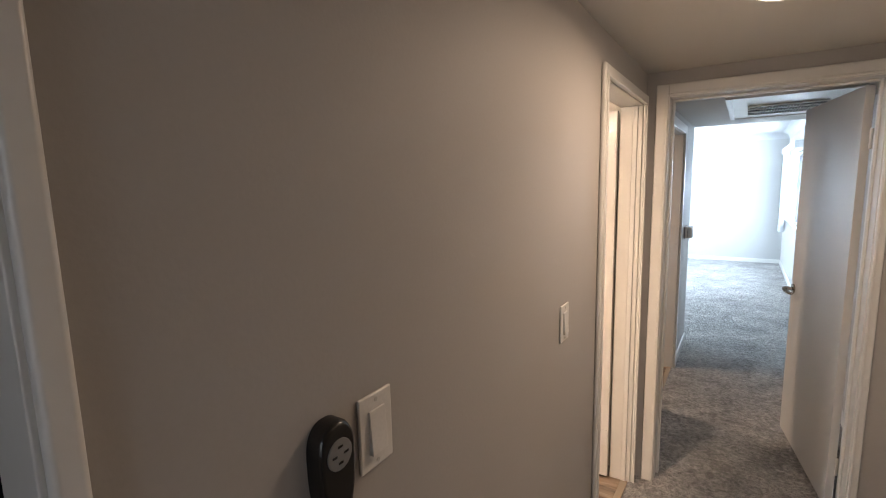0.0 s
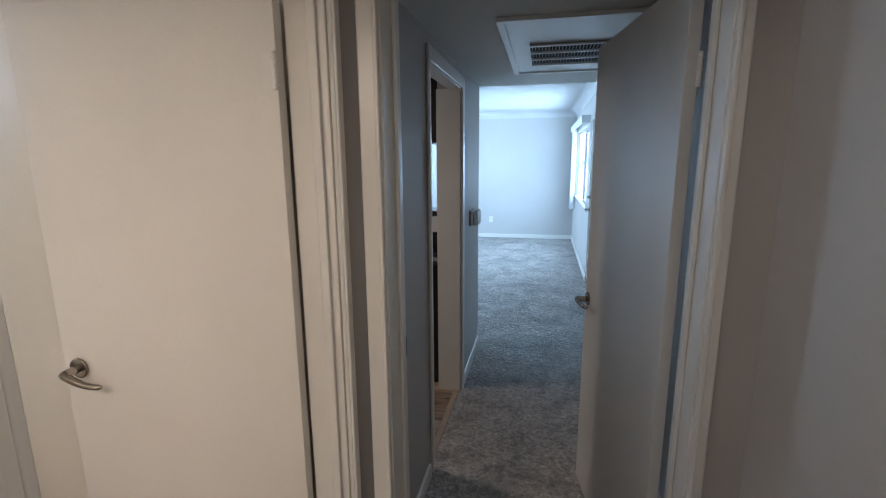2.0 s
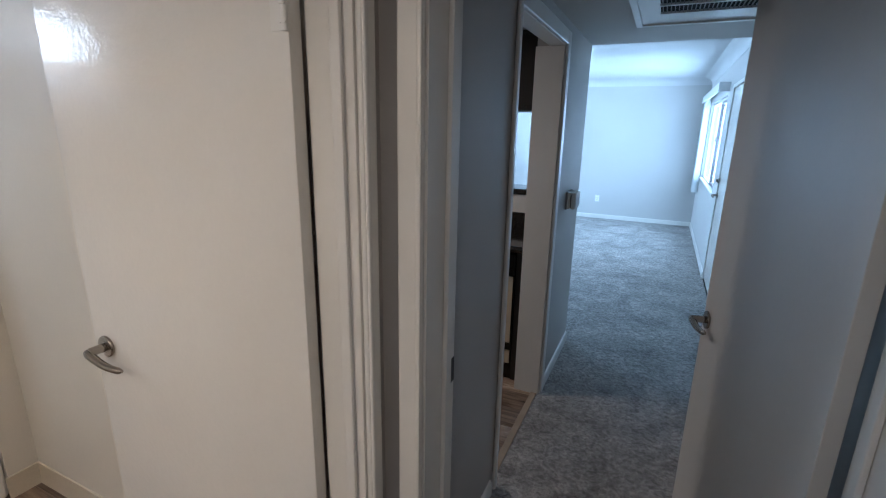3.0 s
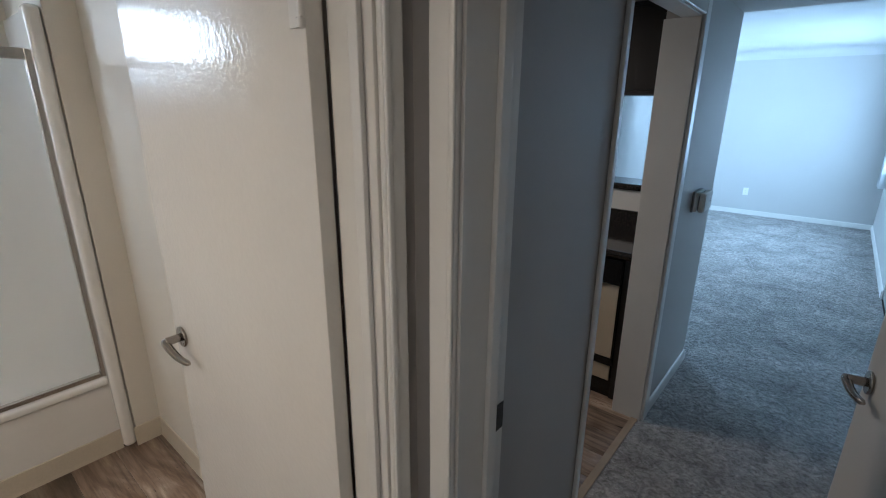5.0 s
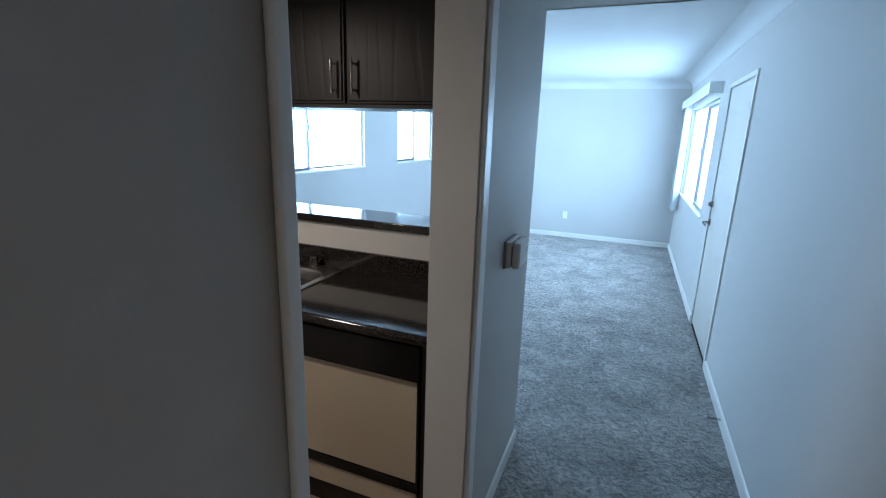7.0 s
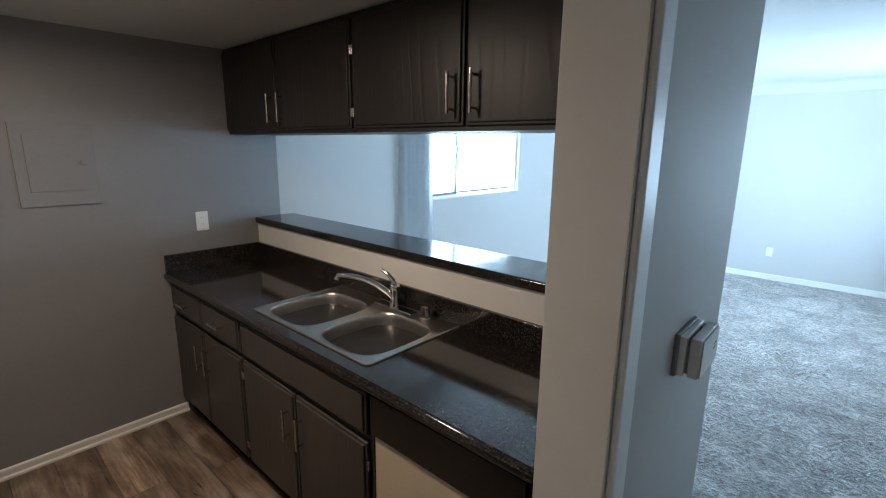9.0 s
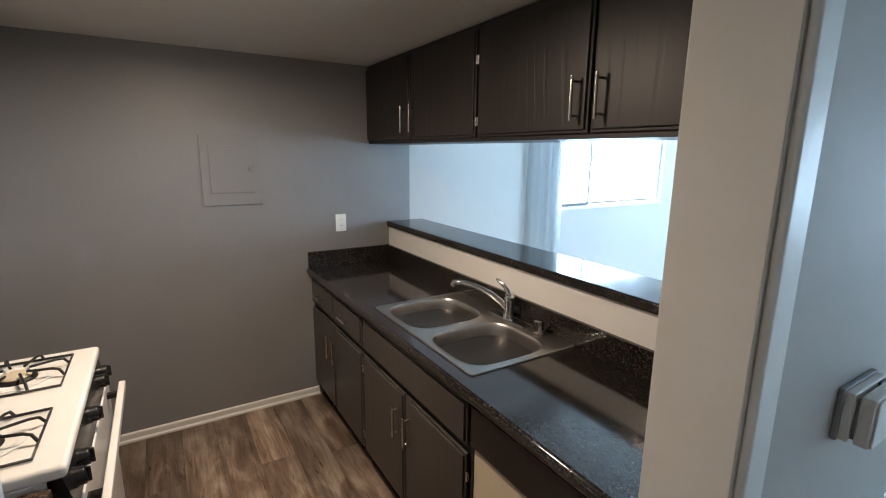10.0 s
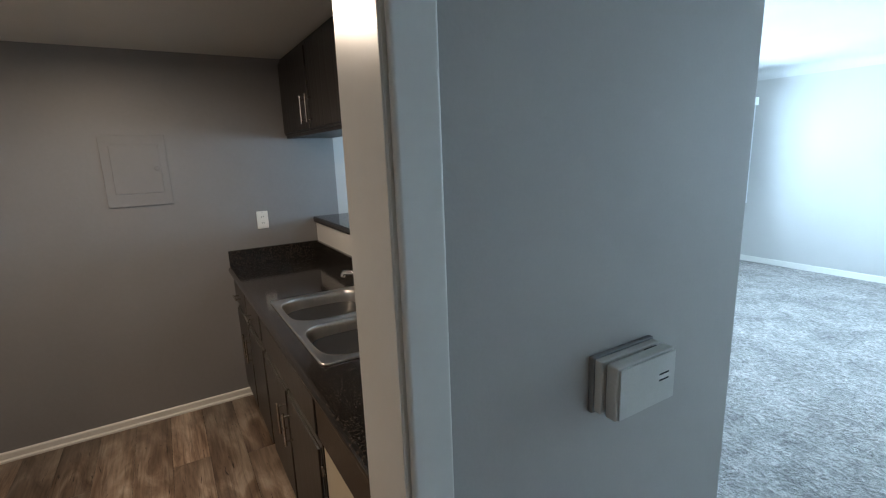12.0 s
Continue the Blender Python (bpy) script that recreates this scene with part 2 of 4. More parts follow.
BEIGE = mat("beige_plastic", (0.60, 0.58, 0.54), 0.4, scale=14, fine=200, bump=0.03, vary=0.04)
GREYP = mat("grey_plastic", (0.20, 0.20, 0.20), 0.45, scale=14, fine=200, bump=0.03, vary=0.06)
# Near-black colour that stands in for shade in deep or closed places.
DARK = mat("painted_shade_black", (0.006, 0.006, 0.007), 0.9, bump=0)
BLIND = mat("white_blind_vinyl", (0.80, 0.81, 0.82), 0.45, scale=4, fine=90, bump=0.05, vary=0.03)


def translucent_vinyl():
    """Thin blind vinyl that lets part of the daylight through."""
    m = mat("translucent_blind_vinyl", (0.80, 0.81, 0.82), 0.5, scale=4, fine=90, bump=0.05, vary=0.03)
    n, l = m.node_tree.nodes, m.node_tree.links
    thin, mix = n.new("ShaderNodeBsdfTranslucent"), n.new("ShaderNodeMixShader")
    thin.inputs["Color"].default_value = (0.85, 0.87, 0.88, 1)
    mix.inputs["Fac"].default_value = 0.45
    l.new(n["Principled BSDF"].outputs["BSDF"], mix.inputs[1])
    l.new(thin.outputs["BSDF"], mix.inputs[2])
    l.new(mix.outputs["Shader"], n["Material Output"].inputs["Surface"])
    return m


SLAT = translucent_vinyl()
COVEBASE = mat("cream_vinyl_base", (0.60, 0.53, 0.42), 0.4, scale=4, fine=120, bump=0.05, vary=0.05)
STRIP = mat("tan_threshold", (0.33, 0.26, 0.19), 0.45, scale=10, fine=150, bump=0.1, vary=0.12)
LAMPGLASS = mat("lit_white_glass", (0.8, 0.78, 0.74), 0.3, bump=0, emit=((1.0, 0.86, 0.70), 3.0))
ALU = mat("grey_anodised_frame", (0.17, 0.17, 0.19), 0.35, 0.6, bump=0, vary=0.1)
OUTSIDE = mat("outdoor_ground", (0.30, 0.29, 0.27), 0.9, scale=0.5, fine=6, bump=0.2, vary=0.2)


def glass(name, rough, tint):
    m = bpy.data.materials.new(name)
    m.use_nodes = True
    b = m.node_tree.nodes["Principled BSDF"]
    b.inputs["Base Color"].default_value = (*tint, 1)
    b.inputs["Transmission Weight"].default_value, b.inputs["Roughness"].default_value = 1.0, rough
    b.inputs["IOR"].default_value = 1.45
    return m


PANE = glass("clear_glass", 0.0, (0.97, 0.99, 1.0))
FROST = glass("frosted_glass", 0.45, (0.97, 0.98, 0.98))


# ---- mesh helpers ----
LOCAL = set()


def box(bm, x0, x1, y0, y1, z0, z1, bevel=0.0, seg=2):
    t = bmesh.new()
    bmesh.ops.create_cube(t, size=1)
    for v in t.verts:
        v.co = Vector(((x0 + x1) / 2 + v.co.x * (x1 - x0), (y0 + y1) / 2 + v.co.y * (y1 - y0), (z0 + z1) / 2 + v.co.z * (z1 - z0)))
    if bevel:
        bmesh.ops.bevel(t, geom=t.edges[:], offset=bevel, segments=seg, profile=0.5, affect="EDGES")
    join(bm, t)
    return bm


def join(bm, t, m=None):
    if m is not None:
        bmesh.ops.transform(t, matrix=m, verts=t.verts)
    me = bpy.data.meshes.new("tmp")
    t.to_mesh(me)
    t.free()
    bm.from_mesh(me)
    bpy.data.meshes.remove(me)


def solid(x0, x1, y0, y1, z0, z1, bevel=0.0, seg=2):
    return box(bmesh.new(), x0, x1, y0, y1, z0, z1, bevel, seg)


def boxes(*rows, bevel=0.0):
    bm = bmesh.new()
    for r in rows:
        box(bm, *r, bevel=bevel)
    return bm


def rod(bm, p0, p1, r, seg=14, r2=None, bevel=0.0):
    p0, p1 = Vector(p0), Vector(p1)
    t = bmesh.new()
    bmesh.ops.create_cone(t, cap_ends=True, segments=seg, radius1=r, radius2=r if r2 is None else r2, depth=(p1 - p0).length)
    if bevel:
        caps = [e for e in t.edges if abs(e.verts[0].co.z - e.verts[1].co.z) < 1e-6]
        bmesh.ops.bevel(t, geom=caps, offset=bevel, segments=2, profile=0.5, affect="EDGES")
    join(bm, t, Matrix.Translation((p0 + p1) / 2) @ (p1 - p0).to_track_quat("Z", "Y").to_matrix().to_4x4())
    return bm


def rods(pts, r, seg=12):
    """A round bar along a line of points, swept with shared rings."""
    bm = bmesh.new()
    pts = [Vector(p) for p in pts]
    rs = r if isinstance(r, (list, tuple)) else [r] * len(pts)
    rings = []
    for i, p in enumerate(pts):
        d = (pts[min(i + 1, len(pts) - 1)] - pts[max(i - 1, 0)]).normalized()
        up = Vector((0, 0, 1)) if abs(d.z) < 0.95 else Vector((1, 0, 0))
        a = d.cross(up).normalized()
        b = d.cross(a)
        rings.append([bm.verts.new(p + rs[i] * (math.cos(2 * math.pi * k / seg) * a + math.sin(2 * math.pi * k / seg) * b)) for k in range(seg)])
    for q, w in zip(rings, rings[1:]):
        for k in range(seg):
            bm.faces.new((q[k], q[(k + 1) % seg], w[(k + 1) % seg], w[k]))
    bm.faces.new(rings[0])
    bm.faces.new(rings[-1])
    bmesh.ops.recalc_face_normals(bm, faces=bm.faces)
    return bm


def lathe(profile, at, seg=32):
    """Rings of (radius, height) about the z axis at a place."""
    bm = bmesh.new()
    rings = [[bm.verts.new((at[0] + r * math.cos(2 * math.pi * k / seg), at[1] + r * math.sin(2 * math.pi * k / seg), at[2] + z)) for k in range(seg)] for r, z in profile]
    for q, w in zip(rings, rings[1:]):
        for k in range(seg):
            bm.faces.new((q[k], q[(k + 1) % seg], w[(k + 1) % seg], w[k]))
    bm.faces.new(rings[0])
    bm.faces.new(rings[-1])
    bmesh.ops.recalc_face_normals(bm, faces=bm.faces)
    return bm


def sweep(profile, p0, p1, out):
    """A straight moulding: profile points (out, up) from p0 to p1, standing out along out."""
    bm = bmesh.new()
    out = Vector(out)
    ends = [[bm.verts.new(Vector(p) + out * o + Vector((0, 0, u))) for o, u in profile] for p in (p0, p1)]
    k = len(profile)
    for i in range(k):
        bm.faces.new((ends[0][i], ends[0][(i + 1) % k], ends[1][(i + 1) % k], ends[1][i]))
    bm.faces.new(ends[0])
    bm.faces.new(ends[1])
    bmesh.ops.recalc_face_normals(bm, faces=bm.faces)
    return bm


def mesh_of(name, bm, material, smooth=True):
    me = bpy.data.meshes.new(name)
    bm.to_mesh(me)
    bm.free()
    me.materials.append(material)
    if smooth:
        me.shade_smooth()
        me.set_sharp_from_angle(angle=radians(50))
    return me


def even(ob):
    """Keeps broad flat faces flat next to rounded edges."""
    mod = ob.modifiers.new("even_normals", "WEIGHTED_NORMAL")
    mod.keep_sharp, mod.weight = True, 100
    return ob


def struct(name, bm, material, label, category):
    return tagged(even(new(name, mesh_of(name, bm, material))), label, category, kind="structure")


def thing(name, at, label, category, group="", kind="", rz=None):
    ob = new(name)
    ob.matrix_world = pose(*at, 0, 0, rz or 0)
    ob.empty_display_size = 0.05
    if rz is not None:
        LOCAL.add(ob.name)
    return tagged(ob, label, category, group, kind)


def part(name, bm, material, parent, label="", smooth=True):
    top = parent
    while top.parent:
        top = top.parent
    if top.type == "EMPTY" and top.name not in LOCAL:
        bmesh.ops.translate(bm, vec=-Vector(top.location), verts=bm.verts)
    ob = new(name, mesh_of(name, bm, material, smooth))
    ob.parent = parent
    if smooth:
        even(ob)
    return tagged(ob, label)


def piece(name, me, parent, at):
    ob = new(name, me)
    ob.parent, ob.location = parent, at
    return ob

# ---- structure ----
HL, HLB, HLK, HLT = -0.58, -0.675, -0.73, -0.66     # hall's left wall: hall face, bath face, kitchen face
HR, HR1 = 0.52, 0.468                    # right wall's face, in the first hall too
KX = -3.285                              # far wall of kitchen and living room
FAR = 11.10
ZL, ZH, ZK, ZV = 2.20, 2.16, 2.22, 2.455  # ceilings: first hall, second hall, kitchen, living room
DY0, DY1 = 2.882, 3.034                  # wall with the doorway between the halls
BD0, BD1 = 2.02, 2.795                   # bath door opening
KD0, KD1 = 3.812, 4.654                    # kitchen opening
LY = 5.53                                # living room begins

floor = struct("floor", boxes((HL - 0.03, HR, -1.2, LY, -0.1, 0.0), (KX, HR, LY, FAR, -0.1, 0.0)), CARPET,
               "matted grey-brown wall-to-wall cut pile carpet", "carpet")
struct("floor_under", boxes((KX - 0.3, HR + 0.3, -1.5, FAR + 0.3, -0.2, -0.102)), GROUT, "plain slab under the flat", "floor")
floor_kitchen = struct("floor_kitchen", solid(KX, HL - 0.03, 3.0, 5.4, -0.1, -0.006), GROUT, "grey-brown wood-look vinyl plank kitchen floor", "floor")
floor_bath = struct("floor_bath", solid(-2.56, HL - 0.03, 0.9, 2.93, -0.1, -0.006), GROUT, "grey-brown wood-look vinyl plank bathroom floor", "floor")

wall_hall_left = struct("wall_hall_left", boxes(
    (HLB, HL, 0.372, BD0 - 0.016, 0, ZL + 0.1), (HLB, HL, BD0 - 0.016, BD1 + 0.016, 2.052, ZL + 0.1), (HLB, HL, BD1 + 0.016, DY0, 0, ZL + 0.1),
    (HLB, HL, -1.2, -0.45, 0, ZL + 0.1), (HLB, HL, -0.45, 0.372, 2.07, ZL + 0.1)), WALL, "greige painted hallway wall with a satin sheen", "wall")
wall_kitchen_side = struct("wall_kitchen_side", boxes(
    (HLT, HL, DY1, KD0 - 0.016, 0, ZK + 0.1), (HLT, HL, KD0 - 0.016, KD1 + 0.016, 2.047, ZK + 0.1), (HLK, HL, KD1 + 0.016, LY, 0, ZV + 0.1), (HLB, HL, DY0, DY1, 0, ZK + 0.1)), WALL,
    "greige painted wall between hallway and kitchen", "wall")
wall_doorway = struct("wall_doorway", boxes((HL, -0.486, DY0, DY1, 0, ZL + 0.1), (0.351, HR, DY0, DY1, 0, ZL + 0.1), (-0.486, 0.351, DY0, DY1, 2.090, ZL + 0.1)), WALL,
                      "greige painted wall around the hallway doorway", "wall")
ED0, ED1, EDZ = 6.94, 7.85, 2.05         # entry door
WY0, WY1, WZ0, WZ1 = 8.38, 10.58, 0.89, 2.02
wall_right = struct("wall_right", boxes(
    (HR, HR + 0.14, DY0, LY, 0, ZV + 0.1), (HR, HR + 0.14, LY, ED0, 0, ZV + 0.1), (HR, HR + 0.14, ED0, ED1, EDZ, ZV + 0.1), (HR, HR + 0.14, ED1, WY0, 0, ZV + 0.1),
    (HR, HR + 0.14, WY0, WY1, 0, WZ0), (HR, HR + 0.14, WY0, WY1, WZ1, ZV + 0.1), (HR, HR + 0.14, WY1, FAR, 0, ZV + 0.1)), LIVING,
    "wall with entry door and window, paint lightened as daylit", "wall")
struct("wall_far", solid(KX - 0.14, HR + 0.14, FAR, FAR + 0.14, 0, ZV + 0.1), LIVING, "living room end wall, paint lightened as daylit", "wall")
W1, W2, VZ0, VZ1 = (6.93, 8.47), (9.36, 10.60), 1.165, 1.99
struct("wall_west", boxes(
    (KX - 0.14, KX, 5.48, W1[0], 0, ZV + 0.1), (KX - 0.14, KX, W1[0], W1[1], 0, VZ0), (KX - 0.14, KX, W1[0], W1[1], VZ1, ZV + 0.1),
    (KX - 0.14, KX, W1[1], W2[0], 0, ZV + 0.1), (KX - 0.14, KX, W2[0], W2[1], 0, VZ0), (KX - 0.14, KX, W2[0], W2[1], VZ1, ZV + 0.1),
    (KX - 0.14, KX, W2[1], FAR, 0, ZV + 0.1)), LIVING, "living room wall with two windows, paint lightened as daylit", "wall")
struct("wall_accent", solid(KX - 0.14, KX, 2.93, 5.48, 0, ZK + 0.1), ACCENT, "dark grey satin painted kitchen accent wall", "wall")
struct("wall_stove", solid(KX, HLK, 2.93, 3.0, 0, ZK + 0.1), LIVING, "white painted wall behind the stove", "wall")
struct("half_wall", solid(KX, HLK, 5.312, 5.47, 0, 1.148), TRIM, "white painted half wall under the breakfast bar", "wall")
struct("wall_above_cabinets", solid(KX, HLK, 5.477, 5.51, 1.735, ZV + 0.1), LIVING, "panel behind the upper cabinets, paint lightened as daylit", "wall")
struct("wall_hall_right", solid(HR1, HR + 0.14, -1.2, DY0, 0, ZL + 0.1), WALL, "greige painted right-hand hallway wall", "wall")
# The opening holds the unseen window added to light the hall.
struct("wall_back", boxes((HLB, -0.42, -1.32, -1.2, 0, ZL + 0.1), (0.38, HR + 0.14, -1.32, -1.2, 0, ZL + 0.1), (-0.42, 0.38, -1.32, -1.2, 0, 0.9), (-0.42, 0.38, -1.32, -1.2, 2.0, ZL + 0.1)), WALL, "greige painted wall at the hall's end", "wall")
struct("wall_bath_south", solid(-3.25, HLB, 0.8, 0.9, 0, ZL + 0.1), CREAM_WALL, "cream painted bathroom wall", "wall")
struct("wall_bath_north", solid(-3.25, HLB, 2.912, 2.928, 0, ZL + 0.1), CREAM_WALL, "cream painted bathroom wall beside the tub", "wall")
struct("wall_bath_tub", boxes((-3.15, -2.46, 2.80, 2.912, 0, ZL + 0.1), (-3.29, -3.15, 0.9, 1.64, 0, ZL + 0.1), (-3.29, -3.15, 2.24, 2.912, 0, ZL + 0.1), (-3.29, -3.15, 1.64, 2.24, 0, 1.85), (-3.29, -3.15, 1.64, 2.24, 2.18, ZL + 0.1)),
       CREAM_WALL, "cream painted bathroom wall with a high window", "wall")
# The side room's darkness is put into its near-black surfaces.
struct("wall_closet", boxes((-1.6, -1.5, -1.2, 0.8, 0, ZL + 0.1), (-1.5, HLB, -1.3, -1.2, 0, ZL + 0.1), (-1.5, HLB, 0.7, 0.8, 0, ZL + 0.1)), DARK, "side room behind the hall, its darkness painted on in black", "wall")
struct("floor_closet", solid(-1.5, HL - 0.03, -1.2, 0.7, -0.1, -0.004), DARK, "side room floor, its darkness painted on in black", "floor")

struct("ceiling_hall", boxes((-3.29, HR, -1.3, DY0 + 0.04, ZL, ZL + 0.1)), CEIL, "off-white stippled hallway ceiling", "ceiling")
struct("ceiling_hall_inner", boxes((HL, HR, DY0 + 0.04, LY, ZH, ZH + 0.1), (HL, HR, LY - 0.02, LY, ZH, ZV + 0.1)), CEIL, "low painted hallway ceiling ending in a header", "ceiling")
struct("ceiling_kitchen", solid(KX, HLT, 2.93, 5.476, ZK, ZK + 0.1), CEIL, "off-white kitchen ceiling with slight sheen", "ceiling")
struct("ceiling_living", solid(KX, HR, 5.51, FAR, ZV, ZV + 0.1), CEIL_LIV, "white living room ceiling", "ceiling")

# coved edge between living room walls and ceiling
COVE = [(0.0, -0.115), (0.004, -0.115), (0.009, -0.088), (0.020, -0.063), (0.037, -0.041), (0.060, -0.023), (0.088, -0.010), (0.118, -0.003), (0.122, -0.001), (0.0, -0.001)]
for a, b, o in (((KX, FAR, ZV), (HR, FAR, ZV), (0, -1, 0)), ((HR, LY, ZV), (HR, FAR, ZV), (-1, 0, 0)), ((KX, LY, ZV), (KX, FAR, ZV), (1, 0, 0)), ((KX, 5.51, ZV), (HL, 5.51, ZV), (0, 1, 0))):
    struct("trim_cove", sweep(COVE, a, b, o), CEIL_LIV, "white coved cornice under the ceiling", "cornice")

BASE = [(0, 0), (0.013, 0), (0.013, 0.058), (0.009, 0.068), (0.003, 0.073), (0, 0.073)]
BASEK = [(0, 0), (0.022, 0), (0.022, 0.012), (0.016, 0.017), (0.013, 0.019), (0.013, 0.044), (0.010, 0.052), (0.004, 0.056), (0, 0.056)]


def baseboard(a, b, o, profile=BASE):
    struct("baseboard", sweep(profile, a, b, o), TRIM, "white painted wooden baseboard", "baseboard")


for a, b, o in (((KX, FAR, 0), (HR, FAR, 0), (0, -1, 0)), ((HR, ED1 + 0.03, 0), (HR, FAR, 0), (-1, 0, 0)), ((HR, DY1, 0), (HR, ED0 - 0.03, 0), (-1, 0, 0)),
                ((KX, 5.49, 0), (KX, FAR, 0), (1, 0, 0)), ((HL, KD1 + 0.065, 0), (HL, LY, 0), (1, 0, 0)), ((HL, DY1, 0), (HL, KD0 - 0.065, 0), (1, 0, 0)),
                ((HL, BD1 + 0.065, 0), (HL, DY0, 0), (1, 0, 0)), ((HL, 0.38, 0), (HL, BD0 - 0.065, 0), (1, 0, 0)), ((HR1, -1.2, 0), (HR1, DY0, 0), (-1, 0, 0)),
                ((HLK, LY, 0), (HL + 0.013, LY, 0), (0, 1, 0))):
    baseboard(a, b, o)
baseboard((KX, 3.0, 0), (KX, 4.76, 0), (1, 0, 0), BASEK)
for a, b, o in (((-2.46, 2.912, 0), (HLB, 2.912, 0), (0, -1, 0)), ((-2.46, 2.79, 0), (-2.46, 2.912, 0), (1, 0, 0)), ((-2.499, 1.05, 0), (-2.499, 2.741, 0), (1, 0, 0))):
    struct("baseboard_bath", sweep([(0, 0), (0.012, 0), (0.006, 0.02), (0.005, 0.10), (0, 0.103)], a, b, o), COVEBASE, "cream vinyl cove base", "baseboard")


def casing(name, axis, face, out, lo, hi, top, w, depth_to, label, bead=True, wl=None, wr=None):
    """Door lining: jambs and head through the wall, with a moulded casing on the face. axis: the way the wall runs."""
    d = 0.018
    t = 0.012
    ob = thing(name, (face, lo, 0) if axis == "y" else (lo, face, 0), label, "door frame", kind="structure")

    def put(nm, u0, u1, v0, v1, z0, z1, bev, mt=TRIM):
        v0, v1 = min(v0, v1), max(v0, v1)
        a = (v0, v1, u0, u1) if axis == "y" else (u0, u1, v0, v1)
        return part(nm, solid(*a, z0, z1, bev), mt, ob)

    f1 = face + out * d
    put("jamb", lo - 0.015, lo, face + out * 0.001, depth_to, 0, top + 0.015, 0.002)
    put("jamb", hi, hi + 0.015, face + out * 0.001, depth_to, 0, top + 0.015, 0.002)
    put("head", lo, hi, face + out * 0.001, depth_to, top, top + 0.015, 0.002)
    for u0, u1 in ((lo - (wl or w), lo - 0.004), (hi + 0.004, hi + (wr or w))):
        inner = (u1 - t, u1) if u0 < lo else (u0, u0 + t)
        cas = put("casing", u0, u1, face + out * 0.0015, f1, 0, top + w, 0.006)
        if bead:
            put("bead", inner[0], inner[1], f1 - out * 0.002, f1 + out * 0.006, 0, top + 0.004 + t, 0.003).parent = cas
    cas = put("casing_head", lo - 0.004, hi + 0.004, face + out * 0.0015, f1 - out * 0.001, top + 0.004, top + w, 0.006)
    if bead:
        put("bead", lo, hi, f1 - out * 0.003, f1 + out * 0.005, top + 0.004, top + 0.004 + t, 0.003).parent = cas
    return ob, put


frame_bath, put = casing("door_frame_bath", "y", HL, 1, BD0, BD1, 2.035, 0.050, HLB - 0.012, "glossy white painted bathroom door frame", wl=0.034)
put("door_stop", BD1 - 0.012, BD1 - 0.0005, -0.624, -0.600, 0, 2.035, 0.003)
put("door_stop", BD0 + 0.0005, BD0 + 0.012, -0.624, -0.600, 0, 2.035, 0.003)
frame_hall, put = casing("door_frame_hall", "x", DY0, -1, -0.47, 0.335, 2.073, 0.062, DY1 + 0.006, "glossy white painted hallway door frame", wr=0.040)
put("door_stop", -0.4695, -0.457, 2.965, 2.995, 0, 2.073, 0.003)
put("door_stop", 0.322, 0.3345, 2.965, 2.995, 0, 2.073, 0.003)
put("door_stop", -0.457, 0.322, 2.965, 2.995, 2.061, 2.0725, 0.003)
put("strike_plate", -0.4698, -0.4675, 3.004, 3.036, 0.985, 1.05, 0.0005, IRON)
frame_kitchen, put = casing("door_frame_kitchen", "y", HL, 1, KD0, KD1, 2.03, 0.072, HLT - 0.002, "white painted kitchen opening trim", False, wl=0.036)
put("jamb_lining", KD1 - 0.003, KD1 + 0.0155, HL, HLK - 0.004, 0, 2.03, 0.002)
frame_closet, put = casing("door_frame_closet", "y", HL, 1, -0.435, 0.357, 2.035, 0.03, HLB - 0.004, "white painted side room door frame", False)


# ---- hinged doors ----
def lever(parent, x, y, z, side, way, mt=NICKEL, droop=0.0):
    """A round rose with a curved lever, on the face at y, standing out along side, pointing along way in x."""
    h = part("handle", rod(bmesh.new(), (x, y, z), (x, y + side * 0.010, z), 0.032, 28, bevel=0.004), mt, parent, "satin nickel lever handle")
    part("neck", rod(bmesh.new(), (x, y + side * 0.010, z), (x, y + side * 0.052, z), 0.0125, 16, bevel=0.003), mt, h)
    pts, rad = [], []
    for i in range(13):
        s = i / 12
        pts.append((x + way * (-0.014 + 0.118 * s), y + side * (0.050 - 0.018 * s * s), z - 0.012 * math.sin(s * 2.6) - 0.004 * s - droop * s))
        rad.append(0.0125 - 0.004 * s + (0 if 0 < i < 12 else -0.004))
    part("lever", rods(pts, rad, 14), mt, h)
    return h


def hinge(parent, x, y, z, mt=TRIM):
    bm = rod(bmesh.new(), (x, y, z - 0.045), (x, y, z + 0.045), 0.0065, 12, bevel=0.002)
    box(bm, x, x + 0.032, y - 0.0005, y + 0.0015, z - 0.044, z + 0.044, 0.0004)
    for k in (-0.03, 0, 0.03):
        box(bm, x - 0.0075, x + 0.0075, y - 0.0075, y + 0.0075, z + k - 0.001, z + k + 0.001)
    return part("hinge", bm, mt, parent, "painted butt hinge")


# hall door: its hinge edge at the empty, the leaf along local +x
hall_door = thing("door_1", (0.326, DY1 + 0.026, 0), "open white slab interior door with lever handle", "door", kind="structure", rz=99.4)
leaf = part("leaf", solid(0.004, 0.842, 0.0, 0.035, 0.028, 2.062, 0.0025), HALLDOOR, hall_door)
lever(hall_door, 0.782, 0.0355, 0.972, 1, -1)
lever(hall_door, 0.782, -0.0005, 0.972, -1, -1)
part("latch", solid(0.8415, 0.844, 0.006, 0.029, 0.942, 1.002, 0.0005), NICKEL, hall_door)
for z in (0.25, 1.83):
    hinge(hall_door, -0.001, 0.0, z)

